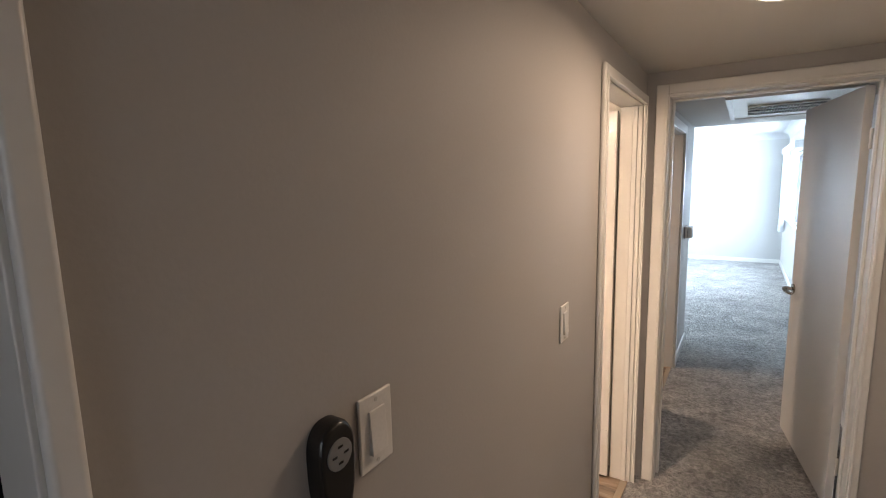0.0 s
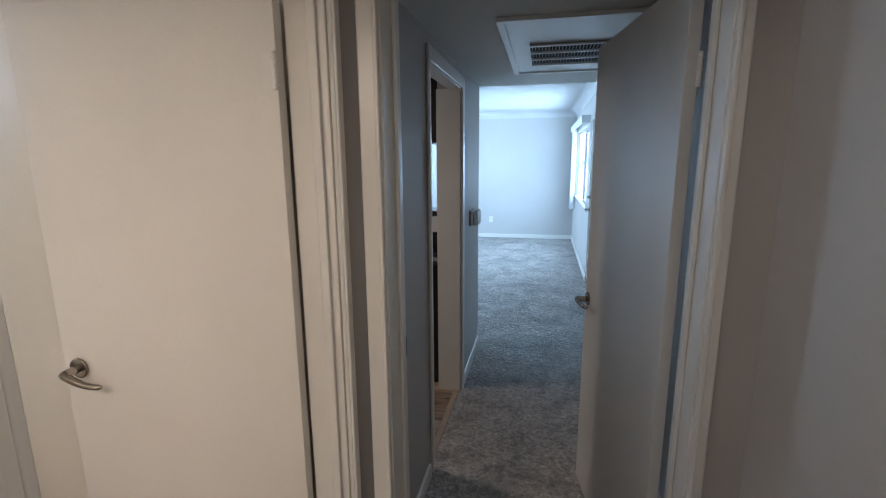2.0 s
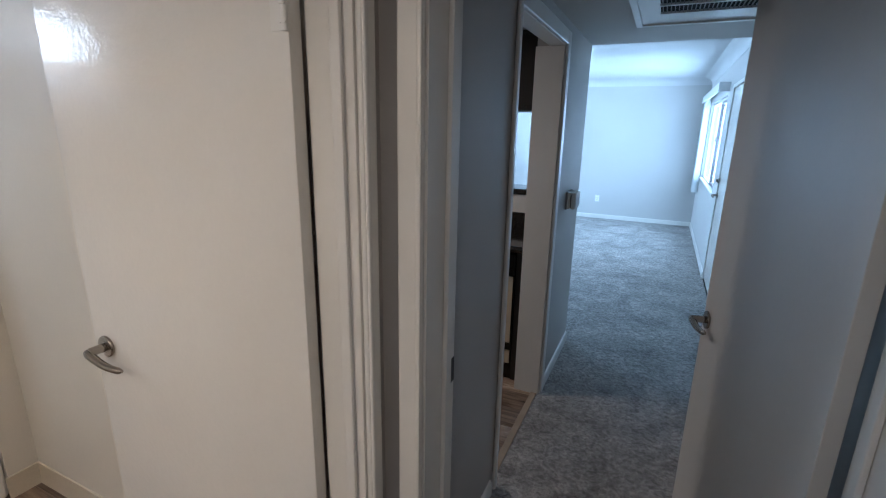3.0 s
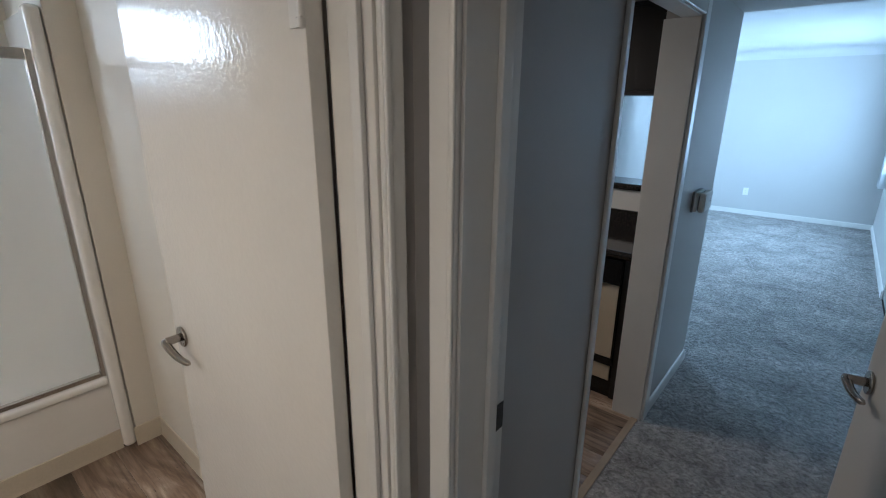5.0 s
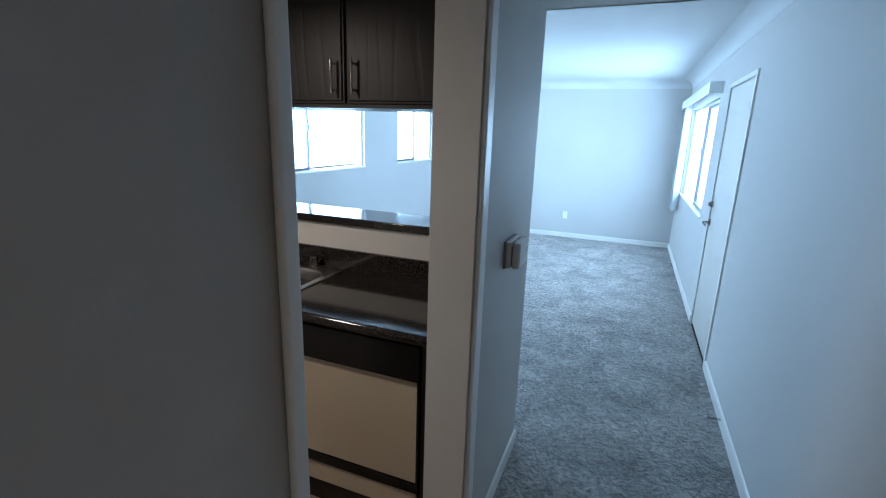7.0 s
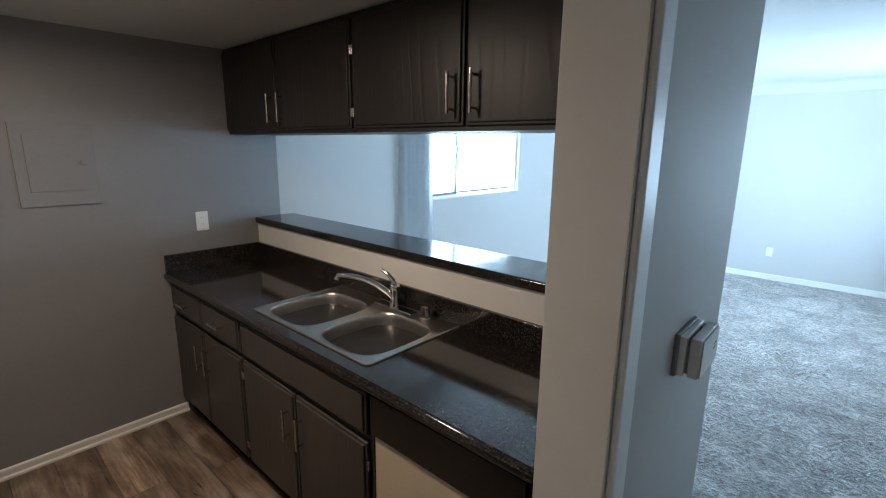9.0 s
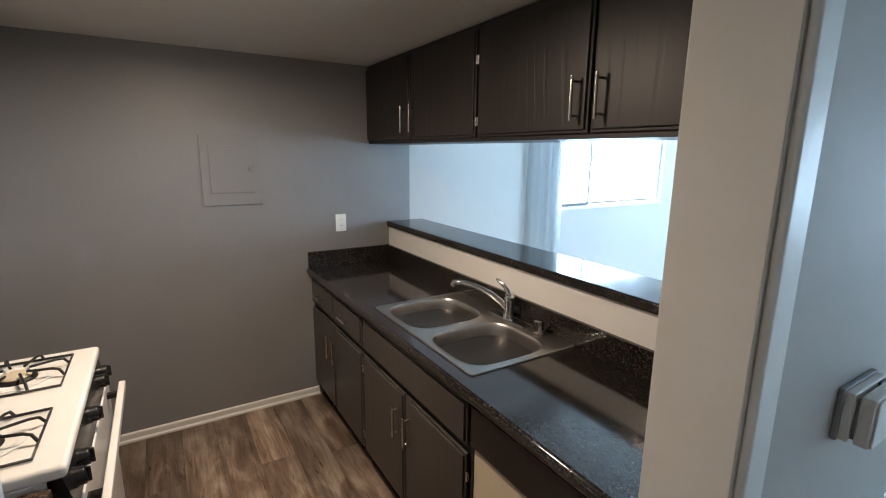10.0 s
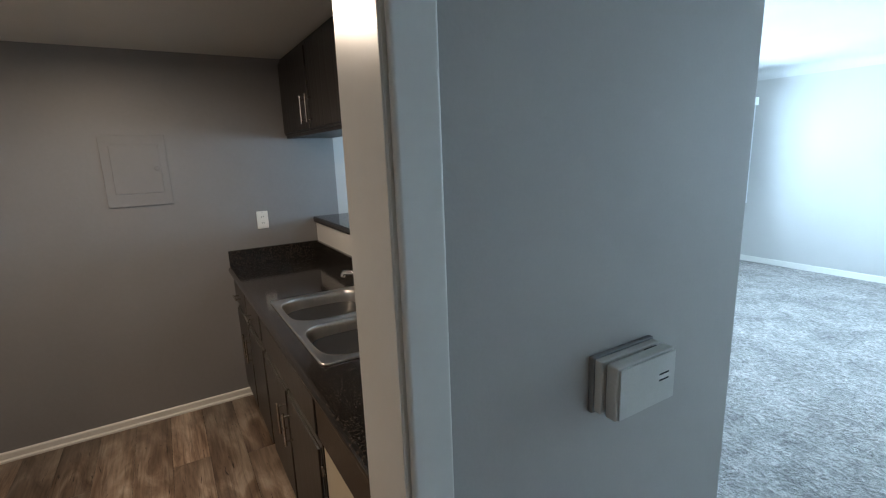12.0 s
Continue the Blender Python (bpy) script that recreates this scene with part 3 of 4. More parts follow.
bath_door = thing("door_2", (HLB - 0.022, BD1 - 0.002, 0), "open glossy cream-white slab bathroom door", "door", kind="structure", rz=180.7)
leaf = part("leaf", solid(-0.004, 0.785, 0.0, 0.035, 0.02, 2.02, 0.0025), DOOR, bath_door)
lever(bath_door, 0.724, 0.0355, 0.99, 1, -1, NICKEL, 0.03)
lever(bath_door, 0.724, -0.0005, 0.99, -1, -1)
for z in (0.25, 1.82):
    hinge(bath_door, 0.002, 0.037, z)

entry_door = thing("door_3", (HR + 0.02, ED0, 0), "closed white flush entry door with lever and deadbolt", "door", kind="structure")
part("leaf", solid(HR + 0.004, HR + 0.046, ED0 + 0.006, ED1 - 0.006, 0.022, EDZ - 0.006, 0.002), DOOR, entry_door)
# A black strip stands in for the shade in the gap below the leaf.
part("gap_shade_strip", solid(HR + 0.03, HR + 0.044, ED0 + 0.006, ED1 - 0.006, 0.002, 0.0215), DARK, entry_door, "black strip painted as the shade under the door")
part("frame", boxes((HR - 0.012, HR + 0.002, ED0 - 0.03, ED0 + 0.003, 0, EDZ + 0.03), (HR - 0.012, HR + 0.002, ED0 + 0.003, ED1 - 0.003, EDZ - 0.003, EDZ + 0.03),
                    (HR - 0.006, HR + 0.002, ED1 - 0.003, ED1 + 0.02, 0, EDZ + 0.03)), TRIM, entry_door, "thin white painted door trim")
bm = rod(bmesh.new(), (HR + 0.003, 7.775, 1.11), (HR - 0.018, 7.775, 1.11), 0.028, 24, bevel=0.005)
bolt = part("deadbolt", bm, NICKEL, entry_door, "satin nickel deadbolt")
part("thumb_turn", solid(HR - 0.036, HR - 0.018, 7.765, 7.785, 1.095, 1.128, 0.004), NICKEL, bolt)
rose = part("handle", rod(bmesh.new(), (HR + 0.003, 7.775, 0.955), (HR - 0.008, 7.775, 0.955), 0.03, 24, bevel=0.003), NICKEL, entry_door, "satin nickel lever handle")
part("lever", rods([(HR - 0.006, 7.775, 0.955), (HR - 0.045, 7.775, 0.955), (HR - 0.052, 7.76, 0.954), (HR - 0.05, 7.70, 0.95), (HR - 0.046, 7.655, 0.943)], [0.012, 0.012, 0.011, 0.009, 0.006]), NICKEL, rose)


# ---- windows and blinds ----
def window(name, face, out, y0, y1, z0, z1, split, label, frame=TRIM):
    """A sliding window in a wall along y; out points out of the room."""
    ob = thing(name, (face, y0, z0), label, "window", kind="structure")

    def span(a, b):
        return (min(face + out * a, face + out * b), max(face + out * a, face + out * b))
    x = span(0.04, 0.09)
    part("window_frame", boxes((*x, y0, y1, z0, z0 + 0.03), (*x, y0, y1, z1 - 0.03, z1), (*x, y0, y0 + 0.03, z0 + 0.03, z1 - 0.03), (*x, y1 - 0.03, y1, z0 + 0.03, z1 - 0.03)), frame, ob)
    x = span(0.034, 0.07)
    sash = part("sash", boxes((*x, split - 0.011, split + 0.011, z0 + 0.03, z1 - 0.03), (*x, y0 + 0.03, y0 + 0.05, z0 + 0.03, z1 - 0.03),
                              (*x, y0 + 0.05, split - 0.015, z0 + 0.03, z0 + 0.055), (*x, y0 + 0.05, split - 0.015, z1 - 0.055, z1 - 0.03)), ALU, ob, "dark aluminium sliding sash")
    part("latch", solid(*span(0.018, 0.033), split - 0.012, split + 0.012, (z0 + z1) / 2 + 0.02, (z0 + z1) / 2 + 0.09, 0.003), ALU, sash)
    x = span(0.055, 0.06)
    for a, b in ((y0 + 0.05, split - 0.016), (split + 0.016, y1 - 0.031)):
        pane = part("pane", solid(*x, a, b, z0 + 0.056, z1 - 0.056), PANE, ob, "clear window glass")
        pane.visible_shadow = False
    part("window_sill", solid(*span(-0.012, 0.039), y0 + 0.001, y1 - 0.001, z0 + 0.001, z0 + 0.018, 0.003), TRIM, ob)
    return ob


window("window_1", HR, 1, WY0, WY1, WZ0, WZ1, 9.35, "bright white-framed sliding window beside the entry door")
window("window_2", KX, -1, W1[0], W1[1], VZ0, VZ1, 7.40, "bright sliding living room window seen past the bar")
window("window_3", KX, -1, W2[0], W2[1], VZ0, VZ1, 9.98, "bright sliding living room window near the corner")


def blinds(name, face, out, y0, y1, ztop, zbot, v0, v1, n, label):
    """Vertical blinds drawn to one side under a valance."""
    ob = thing(name, (face, v0, ztop), label, "window blinds")

    def span(a, b):
        return (min(face + out * a, face + out * b), max(face + out * a, face + out * b))
    bm = boxes((*span(0.10, 0.112), v0, v1, ztop, ztop + 0.10), (*span(0.001, 0.10), v0, v0 + 0.01, ztop, ztop + 0.10), (*span(0.001, 0.10), v1 - 0.01, v1, ztop, ztop + 0.10),
               (*span(0.001, 0.10), v0 + 0.01, v1 - 0.01, ztop + 0.092, ztop + 0.10), bevel=0.002)
    part("valance", bm, BLIND, ob, "white blind valance")
    part("headrail", solid(*span(0.035, 0.075), v0 + 0.02, v1 - 0.02, ztop + 0.05, ztop + 0.085, 0.003), BLIND, ob)
    for i in range(n):
        y = y0 + (y1 - y0) * (i + 0.5) / n
        t = bmesh.new()
        rows = []
        for k in range(6):
            s = k / 5 - 0.5
            rows.append([t.verts.new((s * 0.085, 0.007 * math.cos(s * math.pi), z)) for z in (zbot, ztop + 0.05)])
        for a, b in zip(rows, rows[1:]):
            t.faces.new((a[0], b[0], b[1], a[1]))
        bmesh.ops.solidify(t, geom=t.faces[:], thickness=0.0012)
        bmesh.ops.transform(t, matrix=pose(face + out * 0.055, y, 0, 0, 0, 18 + 8 * math.sin(i * 2.1)), verts=t.verts)
        part("slat", t, SLAT, ob)
    return ob


blinds("vertical_blinds", HR, -1, 10.50, 10.92, 2.045, 0.66, 8.27, 10.97, 14, "white vertical blinds drawn to the corner under a valance")
blinds("vertical_blinds", KX, 1, 6.58, 6.93, 2.03, 0.80, 6.54, 8.75, 10, "white vertical blinds gathered beside the window")
blinds("vertical_blinds", KX, 1, 10.64, 10.96, 2.03, 0.80, 9.25, 10.985, 10, "white vertical blinds gathered in the corner")

# ---- kitchen ----
def bar_handle(parent, a, b, out, length_over=0.02, r=0.0055):
    """A steel bar pull between two posts at a and b, standing out along out."""
    a, b, out = Vector(a), Vector(b), Vector(out)
    d = (b - a).normalized()
    bm = rod(bmesh.new(), a + out * 0.03 - d * length_over, b + out * 0.03 + d * length_over, r, 12, bevel=0.001)
    for p in (a, b):
        rod(bm, p, p + out * 0.03, 0.0045, 10)
    return part("handle", bm, STEEL, parent, "brushed steel bar pull")


def panel(name, parent, x0, x1, yf, z0, z1, material, side=-1, inset=0.011):
    """A slab front with a stepped, rounded edge, its face at yf; side: the way it faces along y."""
    bm = bmesh.new()
    ya, yb = sorted((yf, yf - side * 0.010))
    box(bm, x0 + inset, x1 - inset, ya, yb, z0 + inset, z1 - inset, 0.004)
    ya, yb = sorted((yf - side * 0.008, yf - side * 0.019))
    box(bm, x0, x1, ya, yb, z0, z1, 0.003)
    return part(name, bm, material, parent)


def small_hinge(parent, x, y, z, side=-1):
    bm = rod(bmesh.new(), (x, y, z - 0.02), (x, y, z + 0.02), 0.006, 10, bevel=0.002)
    box(bm, x - 0.009, x + 0.009, y - side * 0.001, y - side * 0.006, z - 0.014, z + 0.014, 0.001)
    return part("hinge", bm, STEEL, parent, "steel cabinet hinge")


def base_unit(x0, x1, label, drawers, false_front):
    ob = thing("base_cabinet", (x0, 4.75, 0), label, "cabinet", "kitchen base cabinets")
    mid = (x0 + x1) / 2
    part("body", boxes((x0 + 0.001, x1 - 0.001, 4.755, 5.31, 0.10, 0.868)), CABFRAME, ob)
    part("toe_kick", solid(x0 + 0.001, x1 - 0.001, 4.79, 5.30, 0.0, 0.0995), BLACK, ob)
    g = 0.006
    if false_front:
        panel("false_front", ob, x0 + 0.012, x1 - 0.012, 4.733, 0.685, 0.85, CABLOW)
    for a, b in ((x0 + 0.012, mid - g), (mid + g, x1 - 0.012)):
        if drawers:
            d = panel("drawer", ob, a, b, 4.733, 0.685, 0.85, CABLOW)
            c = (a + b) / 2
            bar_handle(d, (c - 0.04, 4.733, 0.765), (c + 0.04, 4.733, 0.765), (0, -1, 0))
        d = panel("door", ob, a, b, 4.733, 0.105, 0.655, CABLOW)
        hx = mid - g - 0.045 if a < mid - 0.1 else mid + g + 0.045
        bar_handle(d, (hx, 4.733, 0.455), (hx, 4.733, 0.565), (0, -1, 0), 0.018)
        sx = a - 0.004 if a < mid - 0.1 else b + 0.004
        for z in (0.19, 0.57):
            small_hinge(d, sx, 4.742, z)
    return ob


base_unit(-3.283, -2.385, "dark base cabinet with two drawers and doors, fronts coloured as lit", True, False)
base_unit(-2.383, -1.425, "dark sink base cabinet with false front, fronts coloured as lit", False, True)


def upper_unit(x0, x1, yb, yf, z0, z1, side, label, mid=None):
    ob = thing("upper_cabinet", (x0, yb, z0), label, "cabinet", "kitchen upper cabinets")
    ya, yc = sorted((yb, yf - side * 0.02))
    part("body", solid(x0 + 0.001, x1 - 0.001, ya, yc, z0, z1, 0.002), CABFRAME, ob)
    mid = mid or (x0 + x1) / 2
    for a, b in ((x0 + 0.010, mid - 0.006), (mid + 0.006, x1 - 0.010)):
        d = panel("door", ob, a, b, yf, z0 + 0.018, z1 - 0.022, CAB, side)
        left = a < mid - 0.1
        hx = mid - 0.052 if left else mid + 0.052
        bar_handle(d, (hx, yf, z0 + 0.075), (hx, yf, z0 + 0.185), (0, side, 0), 0.018)
        sx = a - 0.004 if left else b + 0.004
        for z in (z0 + 0.085, z1 - 0.15):
            small_hinge(d, sx, yf - side * 0.008, z, side)
    return ob


upper_unit(-3.283, -2.012, 5.476, 5.15, 1.722, ZK - 0.004, -1, "dark espresso wall cabinet with two slab doors")
upper_unit(-2.010, -0.734, 5.476, 5.15, 1.722, ZK - 0.004, -1, "dark espresso wall cabinet with visible oak grain")
upper_unit(-3.283, -2.334, 3.002, 3.342, 1.935, ZK - 0.004, 1, "short dark espresso wall cabinet near the ceiling")
upper_unit(-2.332, -1.54, 3.002, 3.32, 1.76, ZK - 0.004, 1, "dark espresso wall cabinet above the range hood")

# worktop with a rounded nose, cut round the sink, and its upstands
NOSE = [(0.0, 0.869), (0.0, 0.915), (-0.02, 0.915)]
SX0, SX1, SY0, SY1 = -2.30, -1.475, 4.80, 5.25
top_ob = thing("countertop", (KX, 5.0, 0.869), "polished dark speckled granite countertop with rounded edge", "countertop")


def slab(x0, x1):
    prof = [(5.29, 0.870), (4.728, 0.870), (4.718, 0.874), (4.712, 0.884), (4.711, 0.893), (4.713, 0.902), (4.719, 0.910), (4.728, 0.9145), (5.29, 0.915)]
    bm = bmesh.new()
    ends = [[bm.verts.new((x, y, z)) for y, z in prof] for x in (x0, x1)]
    for i in range(len(prof)):
        j = (i + 1) % len(prof)
        bm.faces.new((ends[0][i], ends[0][j], ends[1][j], ends[1][i]))
    bm.faces.new(ends[0])
    bm.faces.new(ends[1])
    bmesh.ops.recalc_face_normals(bm, faces=bm.faces)
    return bm


part("worktop", slab(KX + 0.001, SX0), GRANITE, top_ob)
part("worktop", slab(SX1, HLK - 0.001), GRANITE, top_ob)
# front and back strips beside the sink hole
prof_strip = slab(SX0, SX1)
for v in prof_strip.verts:
    if v.co.y > 5.0:
        v.co.y = SY0
part("front_strip", prof_strip, GRANITE, top_ob)
part("back_strip", solid(SX0, SX1, SY1, 5.29, 0.870, 0.915), GRANITE, top_ob)
part("upstand", solid(KX + 0.001, HLK - 0.001, 5.291, 5.311, 0.870, 1.02, 0.003), GRANITE, top_ob)
part("upstand", solid(KX + 0.001, KX + 0.022, 4.722, 5.2905, 0.9155, 1.02, 0.003), GRANITE, top_ob)
bar = thing("breakfast_bar_top", (KX, 5.43, 1.149), "polished dark granite counter on the half wall", "countertop")
part("slab", solid(KX + 0.001, HLK - 0.001, 5.292, 5.580, 1.149, 1.190, 0.010, 3), GRANITE, bar)


# double bowl sink
def loop(cx, cy, hx, hy, n, p=5.0):
    pts = []
    for k in range(n):
        a = 2 * math.pi * (k + 0.5) / n
        c, s = math.cos(a), math.sin(a)
        pts.append((cx + hx * math.copysign(abs(c) ** (2 / p), c), cy + hy * math.copysign(abs(s) ** (2 / p), s)))
    return pts


sink = thing("sink", (-1.90, 5.04, 0.915), "double-bowl stainless steel drop-in sink", "sink")
Z = 0.921
RX0, RX1, RY0, RY1 = -2.315, -1.480, 4.785, 5.300
N = 64
bm = bmesh.new()
for cx, x0, x1 in ((-2.10, RX0, -1.8975), (-1.685, -1.8975, RX1)):
    cy, hx, hy = 5.000, 0.178, 0.192
    outer = []
    for k in range(N):
        a = 2 * math.pi * (k + 0.5) / N
        c, s = math.cos(a), math.sin(a)
        d = min(((x1 if c > 0 else x0) - cx) / c, ((RY1 if s > 0 else RY0) - cy) / s)
        outer.append((cx + d * c, cy + d * s))
    for px, py in ((x0, RY0), (x1, RY0), (x0, RY1), (x1, RY1)):
        k = min(range(N), key=lambda i: (outer[i][0] - px) ** 2 + (outer[i][1] - py) ** 2)
        outer[k] = (px, py)
    lips = [[(x, y, Z) for x, y in outer]]
    for f, dz in ((1.05, 0.0), (1.02, 0.002), (1.0, -0.001), (0.98, -0.010), (0.965, -0.03), (0.945, -0.08), (0.91, -0.13), (0.85, -0.16), (0.75, -0.178), (0.5, -0.187), (0.12, -0.190)):
        lips.append([(x, y, Z + dz) for x, y in loop(cx, cy, hx * f, hy * f, N, 3.6 if f > 0.8 else 2.6)])
    rings = [[bm.verts.new(p) for p in r] for r in lips]
    for q, w in zip(rings, rings[1:]):
        for k in range(N):
            bm.faces.new((q[k], q[(k + 1) % N], w[(k + 1) % N], w[k]))
    bm.faces.new(rings[-1])
bmesh.ops.remove_doubles(bm, verts=bm.verts, dist=0.0006)
bmesh.ops.recalc_face_normals(bm, faces=bm.faces)
basin = part("basin", bm, BASIN, sink)
rim = rods([(RX0, RY0 + 0.02, Z - 0.003), (RX0 + 0.005, RY0 + 0.005, Z - 0.003), (RX0 + 0.02, RY0, Z - 0.003), (RX1 - 0.02, RY0, Z - 0.003), (RX1 - 0.005, RY0 + 0.005, Z - 0.003), (RX1, RY0 + 0.02, Z - 0.003),
            (RX1, RY1 - 0.02, Z - 0.003), (RX1 - 0.02, RY1 - 0.005, Z - 0.003), (RX0 + 0.02, RY1 - 0.005, Z - 0.003), (RX0, RY1 - 0.02, Z - 0.003), (RX0, RY0 + 0.02, Z - 0.003)], 0.0045, 8)
part("rim", rim, BASIN, sink)
for cx in (-2.10, -1.685):
    part("drain", lathe([(0.042, 0), (0.042, 0.004), (0.034, 0.005), (0.03, -0.002), (0.002, -0.002)], (cx, 5.000, Z - 0.188), 28), CHROME, sink)

FX, FY = -1.84, 5.242
faucet = thing("faucet", (FX, FY, Z), "chrome single-lever kitchen faucet behind the sink", "faucet")
part("base_plate", solid(FX - 0.125, FX + 0.125, FY - 0.025, FY + 0.025, Z - 0.001, Z + 0.010, 0.005), CHROME, faucet)
part("body", lathe([(0.026, 0.009), (0.025, 0.03), (0.022, 0.05), (0.022, 0.085), (0.025, 0.10), (0.021, 0.118), (0.008, 0.124)], (FX, FY, Z), 28), CHROME, faucet)
spout = [(FX, FY - 0.005, Z + 0.050), (FX - 0.025, FY - 0.025, Z + 0.082), (FX - 0.065, FY - 0.06, Z + 0.118), (FX - 0.12, FY - 0.105, Z + 0.145), (FX - 0.17, FY - 0.145, Z + 0.156), (FX - 0.20, FY - 0.17, Z + 0.154), (FX - 0.208, FY - 0.176, Z + 0.138)]
part("spout", rods(spout, [0.015, 0.014, 0.0125, 0.0115, 0.0115, 0.0125, 0.0125], 16), CHROME, faucet)
part("lever", rods([(FX, FY, Z + 0.118), (FX - 0.012, FY - 0.004, Z + 0.140), (FX - 0.038, FY - 0.010, Z + 0.162), (FX - 0.075, FY - 0.018, Z + 0.178)], [0.014, 0.012, 0.009, 0.006], 14), CHROME, faucet)
CX, CY = -1.645, 5.245
cap = thing("air_gap_cap", (CX, CY, Z), "brushed metal air gap cap on the sink", "sink fitting")
part("cap", lathe([(0.027, 0.0), (0.027, 0.006), (0.0215, 0.008), (0.0215, 0.052), (0.0195, 0.058), (0.004, 0.059)], (CX, CY, Z), 28), NICKEL, cap)

# dishwasher
dw = thing("dishwasher", (-1.41, 4.74, 0), "old dishwasher with black controls and cream door", "dishwasher")
DX0, DX1 = -1.405, -0.795
part("body", solid(DX0, DX1, 4.76, 5.29, 0.0, 0.868), BLACK, dw)
ctl = part("control_panel", solid(DX0 + 0.003, DX1 - 0.003, 4.728, 4.759, 0.715, 0.862, 0.006), BLACK, dw, "black control panel")
part("door_panel", solid(DX0 + 0.012, DX1 - 0.012, 4.742, 4.759, 0.262, 0.708, 0.002), CREAM, dw, "cream door panel")
part("trim", boxes((DX0 + 0.002, DX1 - 0.002, 4.738, 4.7585, 0.214, 0.258), (DX0 + 0.002, DX0 + 0.011, 4.738, 4.7585, 0.262, 0.712), (DX1 - 0.011, DX1 - 0.002, 4.738, 4.7585, 0.262, 0.712)), BLACK, dw, "black metal trim")
part("lower_panel", solid(DX0 + 0.012, DX1 - 0.012, 4.744, 4.759, 0.115, 0.210, 0.002), CREAM, dw, "cream lower access panel")
part("filler", solid(DX1 + 0.002, HLK - 0.001, 4.75, 4.78, 0.0, 0.868), CABFRAME, dw)

# gas stove
stove = thing("gas_stove", (-1.93, 3.35, 0), "white four-burner gas stove with black control panel", "stove")
GX0, GX1, GY0, GY1, GZ = -2.325, -1.535, 3.03, 3.672, 0.953
part("body", solid(GX0 + 0.008, GX1 - 0.008, GY0, GY1 - 0.03, 0.03, GZ - 0.035, 0.003), WHITE, stove)
for x in (GX0 + 0.05, GX1 - 0.05):
    for y in (GY0 + 0.05, GY1 - 0.08):
        part("foot", rod(bmesh.new(), (x, y, 0), (x, y, 0.031), 0.018), BLACK, stove)
bm = solid(GX0, GX1, GY0, GY1 + 0.005, GZ - 0.034, GZ, 0.012, 4)
cook = part("cooktop", bm, WHITE, stove, "white enamel cooktop")
part("backguard", solid(GX0, GX1, GY0, GY0 + 0.035, GZ - 0.001, GZ + 0.11, 0.01), WHITE, stove)


def slant(x0, x1, y0, y1, z0, z1, lean):
    bm = solid(x0, x1, y0, y1, z0, z1)
    for v in bm.verts:
        if v.co.y > (y0 + y1) / 2 and v.co.z < (z0 + z1) / 2:
            v.co.y += lean
    return bm


ctrl = part("control_panel", slant(GX0 + 0.006, GX1 - 0.006, GY1 - 0.035, GY1 - 0.006, GZ - 0.125, GZ - 0.035, 0.02), BLACK, stove, "black control panel")
for off in (0.07, 0.155, 0.395, 0.635, 0.72):
    x = GX0 + off
    k = part("knob", lathe([(0.027, 0.0), (0.027, 0.006), (0.024, 0.010), (0.023, 0.026), (0.019, 0.031), (0.002, 0.032)], (0, 0, 0), 24), BLACK, ctrl)
    k.data.transform(Matrix.Translation((x + 1.93, GY1 - 3.35, GZ - 0.080)) @ Matrix.Rotation(radians(-84), 4, "X") @ Matrix.Translation((-1.93, 3.35, 0)))
    part("grip", solid(x - 0.004, x + 0.004, GY1 + 0.028, GY1 + 0.038, GZ - 0.098, GZ - 0.058, 0.002), BLACK, k)
odoor = part("oven_door", solid(GX0 + 0.006, GX1 - 0.006, GY1 - 0.030, GY1 + 0.018, 0.20, GZ - 0.130, 0.006), WHITE, stove, "white oven door")
part("handle", solid(GX0 + 0.02, GX1 - 0.02, GY1 + 0.050, GY1 + 0.072, GZ - 0.178, GZ - 0.148, 0.005), WHITE, odoor, "white oven door handle")
for x in (GX0 + 0.10, GX1 - 0.10):
    part("handle_post", solid(x - 0.012, x + 0.012, GY1 + 0.017, GY1 + 0.052, GZ - 0.172, GZ - 0.154, 0.002), BLACK, odoor)
part("drawer", solid(GX0 + 0.006, GX1 - 0.006, GY1 - 0.030, GY1 + 0.014, 0.035, 0.192, 0.005), WHITE, stove)
